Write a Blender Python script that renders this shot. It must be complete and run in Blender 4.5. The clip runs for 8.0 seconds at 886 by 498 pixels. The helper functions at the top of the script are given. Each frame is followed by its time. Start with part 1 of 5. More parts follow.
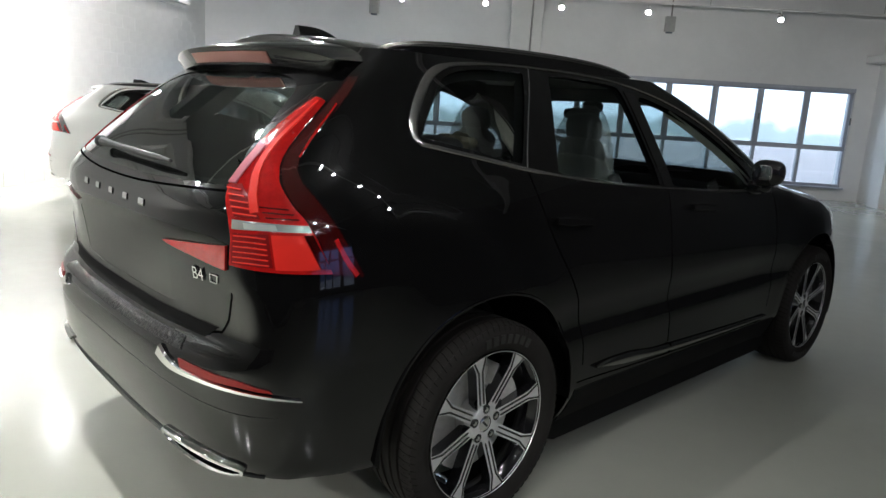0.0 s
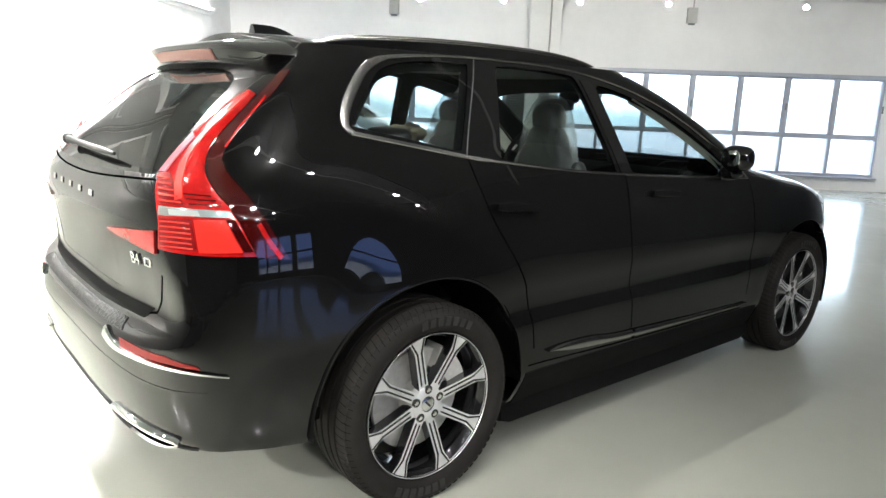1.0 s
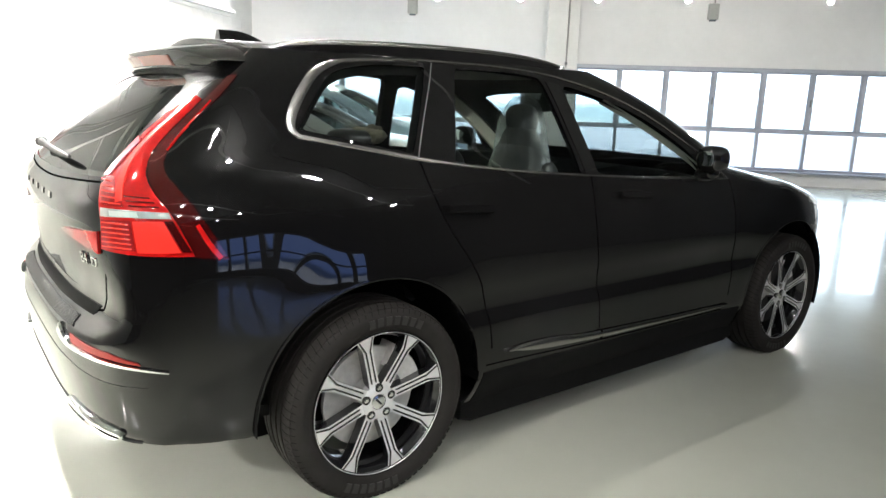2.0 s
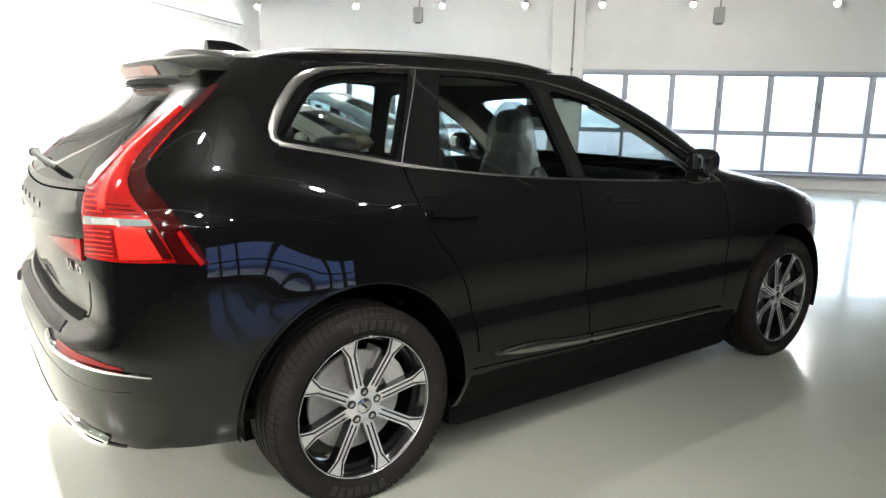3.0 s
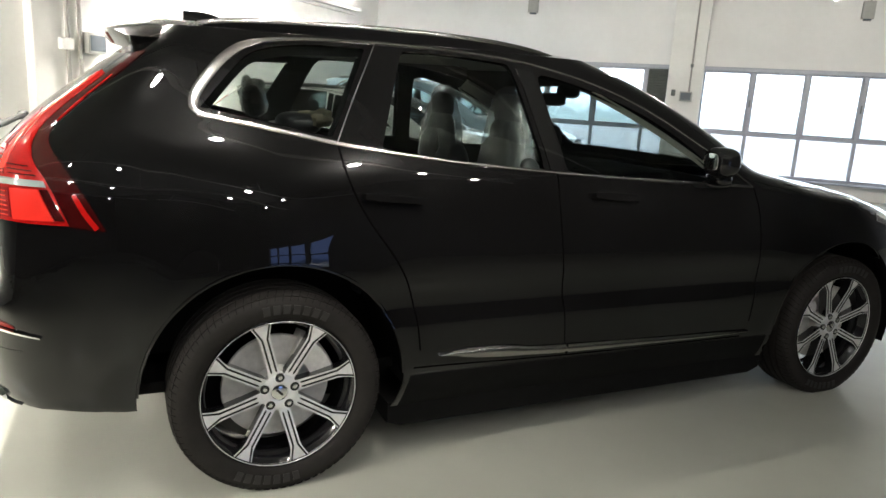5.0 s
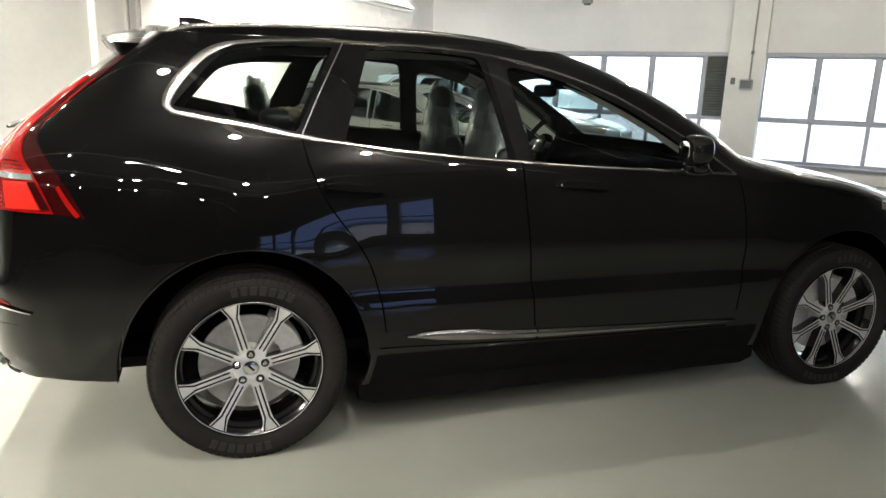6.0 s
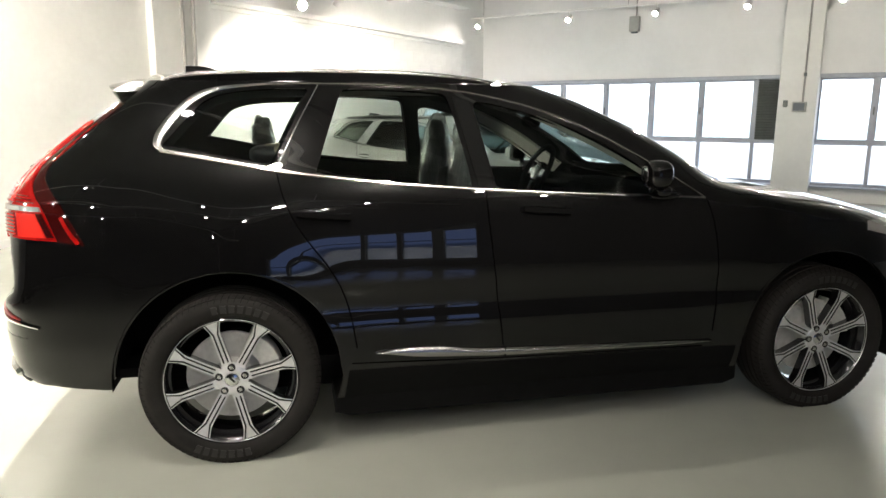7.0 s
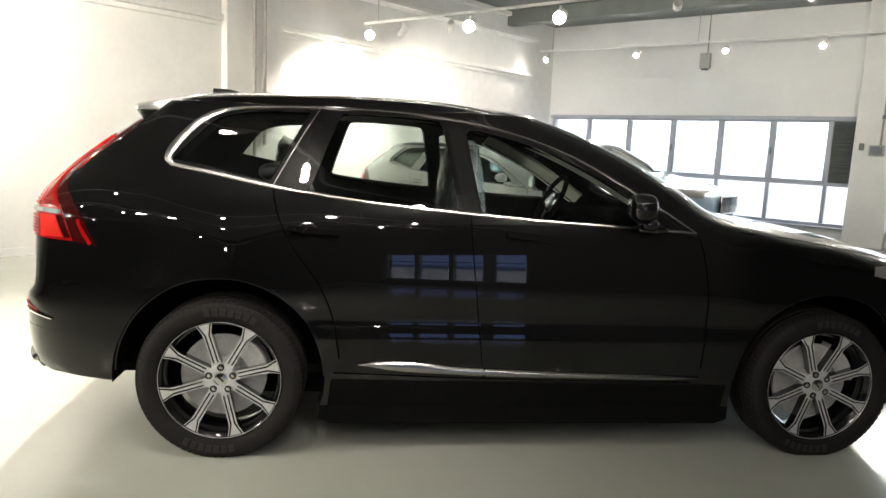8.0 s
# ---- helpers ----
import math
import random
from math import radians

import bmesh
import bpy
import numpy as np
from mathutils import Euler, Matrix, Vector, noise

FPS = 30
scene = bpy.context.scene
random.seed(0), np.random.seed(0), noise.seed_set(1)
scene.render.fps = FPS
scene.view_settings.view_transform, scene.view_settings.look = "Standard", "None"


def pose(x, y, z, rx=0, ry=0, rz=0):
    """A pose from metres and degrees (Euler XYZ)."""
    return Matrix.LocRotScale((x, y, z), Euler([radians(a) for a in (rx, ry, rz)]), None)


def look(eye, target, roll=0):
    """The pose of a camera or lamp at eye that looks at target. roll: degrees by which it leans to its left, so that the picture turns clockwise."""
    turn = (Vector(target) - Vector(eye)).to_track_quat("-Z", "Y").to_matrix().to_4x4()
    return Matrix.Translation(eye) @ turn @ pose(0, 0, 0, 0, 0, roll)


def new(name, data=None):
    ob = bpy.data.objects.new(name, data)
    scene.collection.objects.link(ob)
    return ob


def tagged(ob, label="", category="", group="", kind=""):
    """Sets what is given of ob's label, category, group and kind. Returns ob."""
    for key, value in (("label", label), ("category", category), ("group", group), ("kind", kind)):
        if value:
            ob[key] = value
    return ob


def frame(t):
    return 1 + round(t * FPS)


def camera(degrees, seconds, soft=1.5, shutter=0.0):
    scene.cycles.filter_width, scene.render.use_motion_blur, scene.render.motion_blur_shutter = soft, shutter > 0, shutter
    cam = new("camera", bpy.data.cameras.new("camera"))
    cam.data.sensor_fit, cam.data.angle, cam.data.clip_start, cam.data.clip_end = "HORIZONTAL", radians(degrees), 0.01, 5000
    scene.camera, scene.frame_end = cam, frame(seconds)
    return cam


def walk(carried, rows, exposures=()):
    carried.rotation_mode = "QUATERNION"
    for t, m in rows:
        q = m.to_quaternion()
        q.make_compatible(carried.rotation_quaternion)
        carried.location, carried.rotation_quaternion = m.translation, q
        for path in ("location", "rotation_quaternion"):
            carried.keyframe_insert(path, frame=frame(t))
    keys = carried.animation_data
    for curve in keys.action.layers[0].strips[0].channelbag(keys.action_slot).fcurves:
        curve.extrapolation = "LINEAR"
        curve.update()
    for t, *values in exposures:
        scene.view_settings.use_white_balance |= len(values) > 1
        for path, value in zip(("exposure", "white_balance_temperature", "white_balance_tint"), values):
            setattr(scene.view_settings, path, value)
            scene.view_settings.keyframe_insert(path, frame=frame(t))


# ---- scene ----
cam = camera(65.3, 8.0)
PATH = [
    (0, (0.585, -2.876, 1.439), (0.491, -0.92, 1.029), 3.6),
    (0.5, (0.774, -2.872, 1.437), (0.688, -0.914, 1.038), 4.0),
    (1, (0.940, -2.934, 1.422), (0.732, -0.989, 1.007), 2.2),
    (1.5, (1.124, -2.937, 1.454), (0.882, -0.993, 1.05), 1.6),
    (1.7, (1.179, -2.926, 1.452), (0.899, -0.991, 1.028), 2.2),
    (2.8, (1.312, -2.938, 1.446), (0.982, -1.009, 1.033), 1.1),
    (3, (1.343, -2.932, 1.446), (1.007, -1.002, 1.042), 1.1),
    (3.5, (1.463, -2.870, 1.428), (1.102, -0.948, 1.013), 2.3),
    (4, (1.621, -2.819, 1.406), (1.175, -0.912, 1.0), 1.4),
    (4.5, (1.788, -2.708, 1.41), (1.142, -0.868, 0.966), 1.0),
    (4.7, (1.863, -2.636, 1.419), (1.211, -0.795, 0.990), 2.8),
    (5.8, (2.323, -2.515, 1.412), (1.476, -0.763, 0.953), 2.1),
    (6, (2.424, -2.503, 1.433), (1.534, -0.771, 0.976), 2.0),
    (6.5, (2.691, -2.434, 1.453), (1.681, -0.745, 1.101), 2.4),
    (7, (2.911, -2.454, 1.454), (1.832, -0.813, 1.078), 0.3),
    (7.5, (3.126, -2.432, 1.454), (1.945, -0.863, 1.072), 0.7),
    (8, (3.318, -2.308, 1.451), (2.052, -0.789, 1.151), 2.5),
]
walk(cam, [(t, look(eye, target, roll)) for t, eye, target, roll in PATH], [(0.0, 1.87, 5750, 10), (0.25, 2.50, 5800, 10), (0.5, 3.22, 5850, 10), (1.0, 3.31, 5900, 10), (3.0, 3.20, 6000, 10), (3.5, 3.17, 6000, 10), (4.5, 3.01, 6150, 10), (6.0, 2.90, 6350, 10), (7.0, 2.94, 6400, 10), (8.0, 2.82, 6450, 10)])

# ---- world and light ----
SUN_EL, SUN_AZ = 38.0, 200.0
world = bpy.data.worlds.new("world")
scene.world = world
world.use_nodes = True
wn = world.node_tree
sky = wn.nodes.new("ShaderNodeTexSky")
sky.sky_type, sky.sun_disc = "NISHITA", False
sky.sun_elevation, sky.sun_rotation = radians(SUN_EL), radians(SUN_AZ)
sky.air_density, sky.dust_density, sky.ozone_density = 1.0, 4.0, 1.0
wn.links.new(sky.outputs[0], wn.nodes["Background"].inputs[0])
wn.nodes["Background"].inputs[1].default_value = 0.15
sun = new("sun", bpy.data.lights.new("sun", "SUN"))
sun.data.energy, sun.data.angle, sun.data.color = 1.0, radians(12), (1.0, 0.96, 0.9)
sun.matrix_world = pose(0, 0, 30, 90 - SUN_EL, 0, 180 - SUN_AZ)


# ---- materials ----
def material(name, base, rough=0.5, metal=0.0, coat=0.0, vary=0.0, scale=6.0, bump=0.0, bump_scale=60.0, spec=0.5, rough_vary=0.0, random=0.0, emit=None):
    m = bpy.data.materials.new(name)
    m.use_nodes = True
    nt = m.node_tree
    b = nt.nodes["Principled BSDF"]
    b.inputs["Base Color"].default_value = (*base, 1)
    b.inputs["Roughness"].default_value = rough
    b.inputs["Metallic"].default_value = metal
    b.inputs["Coat Weight"].default_value = coat
    b.inputs["Coat Roughness"].default_value = 0.015
    b.inputs["Specular IOR Level"].default_value = spec
    if emit:
        b.inputs["Emission Color"].default_value = (*emit[0], 1)
        b.inputs["Emission Strength"].default_value = emit[1]
    geo = nt.nodes.new("ShaderNodeTexCoord")
    if vary or rough_vary:
        n1, n2, mix = nt.nodes.new("ShaderNodeTexNoise"), nt.nodes.new("ShaderNodeTexNoise"), nt.nodes.new("ShaderNodeMath")
        n1.inputs["Scale"].default_value, n2.inputs["Scale"].default_value = scale, scale * 9
        n1.inputs["Detail"].default_value, n2.inputs["Detail"].default_value = 5, 4
        nt.links.new(geo.outputs["Object"], n1.inputs["Vector"])
        nt.links.new(geo.outputs["Object"], n2.inputs["Vector"])
        mix.operation = "MULTIPLY_ADD"
        mix.inputs[1].default_value = 0.4
        nt.links.new(n2.outputs[0], mix.inputs[0])
        nt.links.new(n1.outputs[0], mix.inputs[2])
        if vary:
            ramp = nt.nodes.new("ShaderNodeMapRange")
            ramp.inputs[1].default_value, ramp.inputs[2].default_value = 0.45, 0.95
            nt.links.new(mix.outputs[0], ramp.inputs[0])
            col = nt.nodes.new("ShaderNodeMix")
            col.data_type = "RGBA"
            col.inputs[6].default_value = (*[c * (1 - vary) for c in base], 1)
            col.inputs[7].default_value = (*[min(1, c * (1 + vary * 0.6)) for c in base], 1)
            nt.links.new(ramp.outputs[0], col.inputs[0])
            nt.links.new(col.outputs[2], b.inputs["Base Color"])
        if rough_vary:
            rr = nt.nodes.new("ShaderNodeMapRange")
            rr.inputs[1].default_value, rr.inputs[2].default_value = 0.45, 0.95
            rr.inputs[3].default_value, rr.inputs[4].default_value = max(0, rough - rough_vary), rough + rough_vary
            nt.links.new(mix.outputs[0], rr.inputs[0])
            nt.links.new(rr.outputs[0], b.inputs["Roughness"])
    if bump:
        bn, bu = nt.nodes.new("ShaderNodeTexNoise"), nt.nodes.new("ShaderNodeBump")
        bn.inputs["Scale"].default_value, bn.inputs["Detail"].default_value = bump_scale, 6
        bu.inputs["Strength"].default_value, bu.inputs["Distance"].default_value = bump, 0.01
        nt.links.new(geo.outputs["Object"], bn.inputs["Vector"])
        nt.links.new(bn.outputs[0], bu.inputs["Height"])
        nt.links.new(bu.outputs[0], b.inputs["Normal"])
    return m


def thin_glass(name, tint, rough=0.0, ior=1.5):
    """Clear pane: tinted see-through with a mirror gloss that grows at grazing angles."""
    m = bpy.data.materials.new(name)
    m.use_nodes = True
    nt = m.node_tree
    nt.nodes.remove(nt.nodes["Principled BSDF"])
    tr, gl, fr, mx, pw, ad = (nt.nodes.new(k) for k in ("ShaderNodeBsdfTransparent", "ShaderNodeBsdfGlossy", "ShaderNodeLayerWeight", "ShaderNodeMixShader", "ShaderNodeMath", "ShaderNodeMath"))
    tr.inputs[0].default_value = (*tint, 1)
    gl.inputs["Roughness"].default_value = rough
    f0 = 1.7 * ((ior - 1) / (ior + 1)) ** 2
    fr.inputs["Blend"].default_value = 0.5
    pw.operation, ad.operation = "POWER", "MULTIPLY_ADD"
    pw.inputs[1].default_value, ad.inputs[1].default_value, ad.inputs[2].default_value = 5.0, 0.9 - f0, f0
    nt.links.new(fr.outputs["Facing"], pw.inputs[0])
    nt.links.new(pw.outputs[0], ad.inputs[0])
    nt.links.new(ad.outputs[0], mx.inputs[0])
    nt.links.new(tr.outputs[0], mx.inputs[1])
    nt.links.new(gl.outputs[0], mx.inputs[2])
    nt.links.new(mx.outputs[0], nt.nodes["Material Output"].inputs[0])
    return m


BLACK = material("black car paint", (0.0036, 0.0035, 0.0036), 0.24, 0.0, 1.0, spec=0.03)
BLUE = material("pale blue car paint", (0.42, 0.55, 0.66), 0.28, 0.2, 1.0)
WHITE = material("white car paint", (0.78, 0.78, 0.76), 0.3, 0.0, 1.0)
DARKTRIM = material("dark satin trim", (0.16, 0.16, 0.16), 0.3, 0.8, vary=0.05, scale=30)
GLOSS = material("gloss black trim", (0.006, 0.006, 0.006), 0.08, 0.0, 0.5)
CHROME = material("satin chrome", (0.40, 0.39, 0.375), 0.22, 1.0, vary=0.05, scale=40)
BRIGHT = material("bright chrome", (0.85, 0.85, 0.85), 0.06, 1.0)
# For sill plastic and for dark areas that stand in for shade.
SHADECLAD = material("dull black cladding and shade", (0.006, 0.006, 0.006), 0.7, vary=0.2, scale=20, spec=0.1)
RUBBER = material("tyre rubber", (0.019, 0.017, 0.0155), 0.66, spec=0.22, vary=0.25, scale=14, bump=0.15, bump_scale=220)
LETTER = material("raised rubber", (0.021, 0.0195, 0.018), 0.55, vary=0.2, scale=60)
PLASTIC = material("black textured plastic", (0.012, 0.012, 0.012), 0.5, vary=0.2, scale=30, bump=0.2, bump_scale=400)
SHADOWGAP = material("panel gap", (0.0015, 0.0015, 0.0015), 0.9, spec=0.0)
MACHINED = material("machined aluminium", (0.86, 0.86, 0.86), 0.36, 0.6, vary=0.08, scale=50, rough_vary=0.06)
RIMBLACK = material("gloss black wheel paint", (0.01, 0.01, 0.011), 0.15, 0.0, 0.6)
DISC = material("brake disc steel", (0.66, 0.65, 0.62), 0.5, 0.1, vary=0.2, scale=30)
CALIPER = material("cast caliper", (0.78, 0.77, 0.74), 0.5, 0.3, vary=0.15, scale=40)
STOPLENS = material("dull red lens", (0.34, 0.15, 0.12), 0.2, 0.0, 0.4)
REFLEX = material("dark red reflector", (0.22, 0.012, 0.010), 0.3, spec=0.3)
REDLENS = material("red lamp lens", (0.42, 0.007, 0.006), 0.1, 0.0, 1.0, vary=0.2, scale=50)
REDGLOW = material("bright red lamp reflector", (0.86, 0.03, 0.018), 0.25, 0.1, 1.0)
REDDARK = material("dark red lamp lens", (0.045, 0.002, 0.002), 0.08, 0.0, 1.0)
REDMID = material("deep red lamp chamber", (0.22, 0.006, 0.006), 0.2, 0.0, 1.0)
PINKLENS = material("pale pink lens facet", (0.60, 0.20, 0.24), 0.15, 0.2, 1.0)
CLEARLENS = material("clear lamp lens", (0.62, 0.6, 0.58), 0.12, 0.6, 1.0)
FILM = material("crinkled protective film", (0.010, 0.010, 0.010), 0.25, vary=0.3, scale=50, bump=1.0, bump_scale=70, spec=0.25)
TRIMIN = material("charcoal interior trim", (0.010, 0.010, 0.0105), 0.8, vary=0.15, scale=25, bump=0.1, bump_scale=300, spec=0.0)
PILLAR = material("pale pillar cloth", (0.82, 0.78, 0.68), 0.9, vary=0.08, scale=40)
PAPER = material("crumpled brown paper", (0.26, 0.23, 0.17), 0.8, vary=0.3, scale=30, bump=0.4, bump_scale=60)
LINER = material("light grey headliner", (0.32, 0.31, 0.29), 0.9, vary=0.1, scale=30)
LEATHER = material("charcoal leather", (0.025, 0.025, 0.027), 0.42, vary=0.2, scale=25, bump=0.15, bump_scale=160)
WRAP = thin_glass("clear plastic seat wrap", (0.80, 0.82, 0.82), 0.15, 1.7)
wt = WRAP.node_tree
milk, milkmix = wt.nodes.new("ShaderNodeBsdfPrincipled"), wt.nodes.new("ShaderNodeMixShader")
milk.inputs["Base Color"].default_value, milk.inputs["Roughness"].default_value = (0.85, 0.87, 0.88, 1), 0.25
milkmix.inputs[0].default_value = 0.16
wt.links.new(wt.nodes["Mix Shader"].outputs[0], milkmix.inputs[1])
wt.links.new(milk.outputs[0], milkmix.inputs[2])
wt.links.new(milkmix.outputs[0], wt.nodes["Material Output"].inputs[0])
GLASS = thin_glass("clear car glass", (0.63, 0.69, 0.68))
TINT = thin_glass("tinted car glass", (0.53, 0.57, 0.55))
TAILTINT = thin_glass("dark tailgate glass", (0.46, 0.51, 0.48), 0.02, 2.3)
PANE = thin_glass("window pane", (0.93, 0.95, 0.95))
MIRROR = material("mirror", (0.85, 0.87, 0.87), 0.02, 1.0)
UNDER = material("underbody", (0.004, 0.004, 0.004), 0.8, spec=0.1)
PLASTER = material("white painted masonry", (0.78, 0.775, 0.75), 0.55, vary=0.07, random=0.04, scale=1.6, bump=0.10, bump_scale=45)
# Lack of light in the rear hall is put into this wall colour.
UNLITWALL = material("unlit back wall", (0.04, 0.04, 0.043), 0.7, vary=0.15, scale=1.2)
GREYWALL = material("white painted plaster", (0.80, 0.795, 0.79), 0.55, vary=0.05, scale=1.2, bump=0.06, bump_scale=30)
CEIL = material("grey ceiling", (0.20, 0.21, 0.20), 0.8, vary=0.12, scale=1.5)
STEEL = material("grey painted steel", (0.16, 0.175, 0.165), 0.5, vary=0.12, scale=5)
WFRAME = material("grey window frame", (0.42, 0.44, 0.50), 0.45, vary=0.08, scale=12)
CONDUIT = material("grey conduit", (0.36, 0.35, 0.33), 0.5, vary=0.1, scale=20)
BOXGREY = material("grey plastic box", (0.40, 0.40, 0.38), 0.5, vary=0.08, scale=20)
BOXDARK = material("dark grey lens", (0.15, 0.17, 0.19), 0.25)
LAMPBODY = material("white lamp housing", (0.75, 0.74, 0.72), 0.4, vary=0.04, scale=20)
LAMPFACE = material("lit lamp face", (1, 0.95, 0.85), 0.4, emit=((1.0, 0.93, 0.84), 62.0))
EPOXY = material("pale epoxy floor", (0.45, 0.46, 0.40), 0.18, 0.0, 0.25, vary=0.05, scale=0.8, bump=0.02, bump_scale=9, rough_vary=0.05)
SCUFF = material("dark scuff", (0.25, 0.25, 0.23), 0.4)
GROUND = material("pale gravel yard", (0.20, 0.21, 0.23), 0.9, vary=0.25, scale=0.4)


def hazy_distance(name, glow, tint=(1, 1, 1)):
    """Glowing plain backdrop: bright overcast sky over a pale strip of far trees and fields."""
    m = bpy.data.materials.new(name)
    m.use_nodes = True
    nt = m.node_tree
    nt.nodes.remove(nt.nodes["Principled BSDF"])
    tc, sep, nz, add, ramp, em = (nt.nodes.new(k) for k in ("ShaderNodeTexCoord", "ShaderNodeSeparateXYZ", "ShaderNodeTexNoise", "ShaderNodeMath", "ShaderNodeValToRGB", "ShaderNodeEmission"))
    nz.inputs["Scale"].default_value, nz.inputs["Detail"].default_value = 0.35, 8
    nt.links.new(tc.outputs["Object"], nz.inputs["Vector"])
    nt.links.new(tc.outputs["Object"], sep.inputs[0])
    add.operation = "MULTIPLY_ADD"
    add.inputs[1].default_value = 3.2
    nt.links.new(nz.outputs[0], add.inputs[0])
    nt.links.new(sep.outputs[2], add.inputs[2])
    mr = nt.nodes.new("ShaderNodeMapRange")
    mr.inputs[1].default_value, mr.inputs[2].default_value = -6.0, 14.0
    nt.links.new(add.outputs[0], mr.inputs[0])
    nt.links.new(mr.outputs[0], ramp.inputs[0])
    # Daylight and haze are put into these glow colours.
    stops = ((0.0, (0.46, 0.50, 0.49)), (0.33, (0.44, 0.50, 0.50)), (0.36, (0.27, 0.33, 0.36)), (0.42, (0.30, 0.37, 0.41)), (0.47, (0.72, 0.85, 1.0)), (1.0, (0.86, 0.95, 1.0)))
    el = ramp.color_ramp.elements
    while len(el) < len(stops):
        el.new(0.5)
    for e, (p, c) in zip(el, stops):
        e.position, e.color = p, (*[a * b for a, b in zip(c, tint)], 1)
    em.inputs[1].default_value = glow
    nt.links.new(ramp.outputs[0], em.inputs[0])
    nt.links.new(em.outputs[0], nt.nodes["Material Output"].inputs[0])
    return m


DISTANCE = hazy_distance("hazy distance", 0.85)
# East view dimmed and blued so its reflection in the paint stays weak.
DIMDISTANCE = hazy_distance("dim blue distance", 0.27, (0.42, 0.52, 1.0))


# ---- mesh helpers ----
def part(name, data, mat, parent=None, label="", flat=False):
    """One mesh object under its thing. data: (verts, faces) or a bmesh."""
    me = bpy.data.meshes.new(name)
    if isinstance(data, bmesh.types.BMesh):
        data.to_mesh(me)
        data.free()
    else:
        me.from_pydata([tuple(float(c) for c in v) for v in data[0]], [], [tuple(int(i) for i in f) for f in data[1]])
    me.materials.append(mat)
    if not flat:
        me.polygons.foreach_set("use_smooth", [True] * len(me.polygons))
        me.set_sharp_from_angle(angle=radians(38))
    me.update()
    ob = new(name, me)
    if parent:
        ob.parent = parent
    if label:
        tagged(ob, label)
    return ob


def boxes(*items, bevel=0.0, seg=1):
    """Boxes, each (x0, x1, y0, y1, z0, z1), in one bmesh."""
    bm = bmesh.new()
    for x0, x1, y0, y1, z0, z1 in items:
        r = bmesh.ops.create_cube(bm, size=1.0)
        bmesh.ops.transform(bm, matrix=Matrix.Translation(((x0 + x1) / 2, (y0 + y1) / 2, (z0 + z1) / 2)) @ Matrix.Diagonal((abs(x1 - x0), abs(y1 - y0), abs(z1 - z0), 1)), verts=r["verts"])
    if bevel:
        bmesh.ops.bevel(bm, geom=bm.edges[:], offset=bevel, segments=seg, profile=0.6, affect="EDGES")
    return bm


def lathe(profile, n=48, turn=360.0, start=0.0):
    """Profile of (radius, y) spun round the y axis."""
    full = turn >= 360
    k = n if full else n + 1
    v, f, m = [], [], len(profile)
    for i in range(k):
        a = radians(start + turn * i / n)
        for r, y in profile:
            v.append((r * math.cos(a), y, r * math.sin(a)))
    for i in range(n):
        for j in range(m - 1):
            a, b = i * m + j, ((i + 1) % k) * m + j
            f.append((a, a + 1, b + 1, b))
    return v, f


def tube(path, radius, n=8, caps=True):
    pts = [Vector(p) for p in path]
    v, f = [], []
    for i, p in enumerate(pts):
        d = (pts[min(i + 1, len(pts) - 1)] - pts[max(i - 1, 0)]).normalized()
        side = d.cross(Vector((0, 0, 1)) if abs(d.z) < 0.9 else Vector((1, 0, 0))).normalized()
        up = side.cross(d)
        r = radius[i] if isinstance(radius, (list, tuple)) else radius
        for k in range(n):
            a = 2 * math.pi * k / n
            v.append(p + side * (r * math.cos(a)) + up * (r * math.sin(a)))
    for i in range(len(pts) - 1):
        for k in range(n):
            a, b = i * n + k, i * n + (k + 1) % n
            f.append((a, b, b + n, a + n))
    if caps:
        f += [tuple(reversed(range(n))), tuple(range(len(v) - n, len(v)))]
    return v, f


def grid_faces(rows, cols, flip=False):
    f = [(i * cols + j, i * cols + j + 1, (i + 1) * cols + j + 1, (i + 1) * cols + j) for i in range(rows - 1) for j in range(cols - 1)]
    return [q[::-1] for q in f] if flip else f


def thing(name, m, label, category, group="", kind=""):
    e = new(name)
    e.empty_display_size = 0.2
    e.matrix_world = m
    return tagged(e, label, category, group, kind)


def mirrored(data):
    v, f = data
    return [(p[0], -p[1], p[2]) for p in v], [q[::-1] for q in f]


def joined(*datas):
    v, f = [], []
    for d in datas:
        k = len(v)
        v += list(d[0])
        f += [tuple(i + k for i in q) for q in d[1]]
    return v, f


# ---- the hall: x along the window wall, y towards it ----
XL, XRT, YW, YB, HT = -5.28, 8.25, 11.63, -10.5, 4.15
Z0, ZRAIL, Z1 = 0.33, 1.03, 2.15
BANK1 = [-5.16, -4.27, -3.31, -2.35, -1.39, -0.435, 0.54, 0.93]
BANK2 = [1.58, 2.43, 3.335, 4.24, 5.16, 6.055, 6.965, 7.82]
BACKDOOR = (-6.75, -3.65, 0.30, 1.85)     # glazing of the long wall behind the camera: y0, y1, z0, z1


def structure(name, data, mat, label, flat=True):
    return tagged(part(name, data, mat, flat=flat), label, kind="structure")


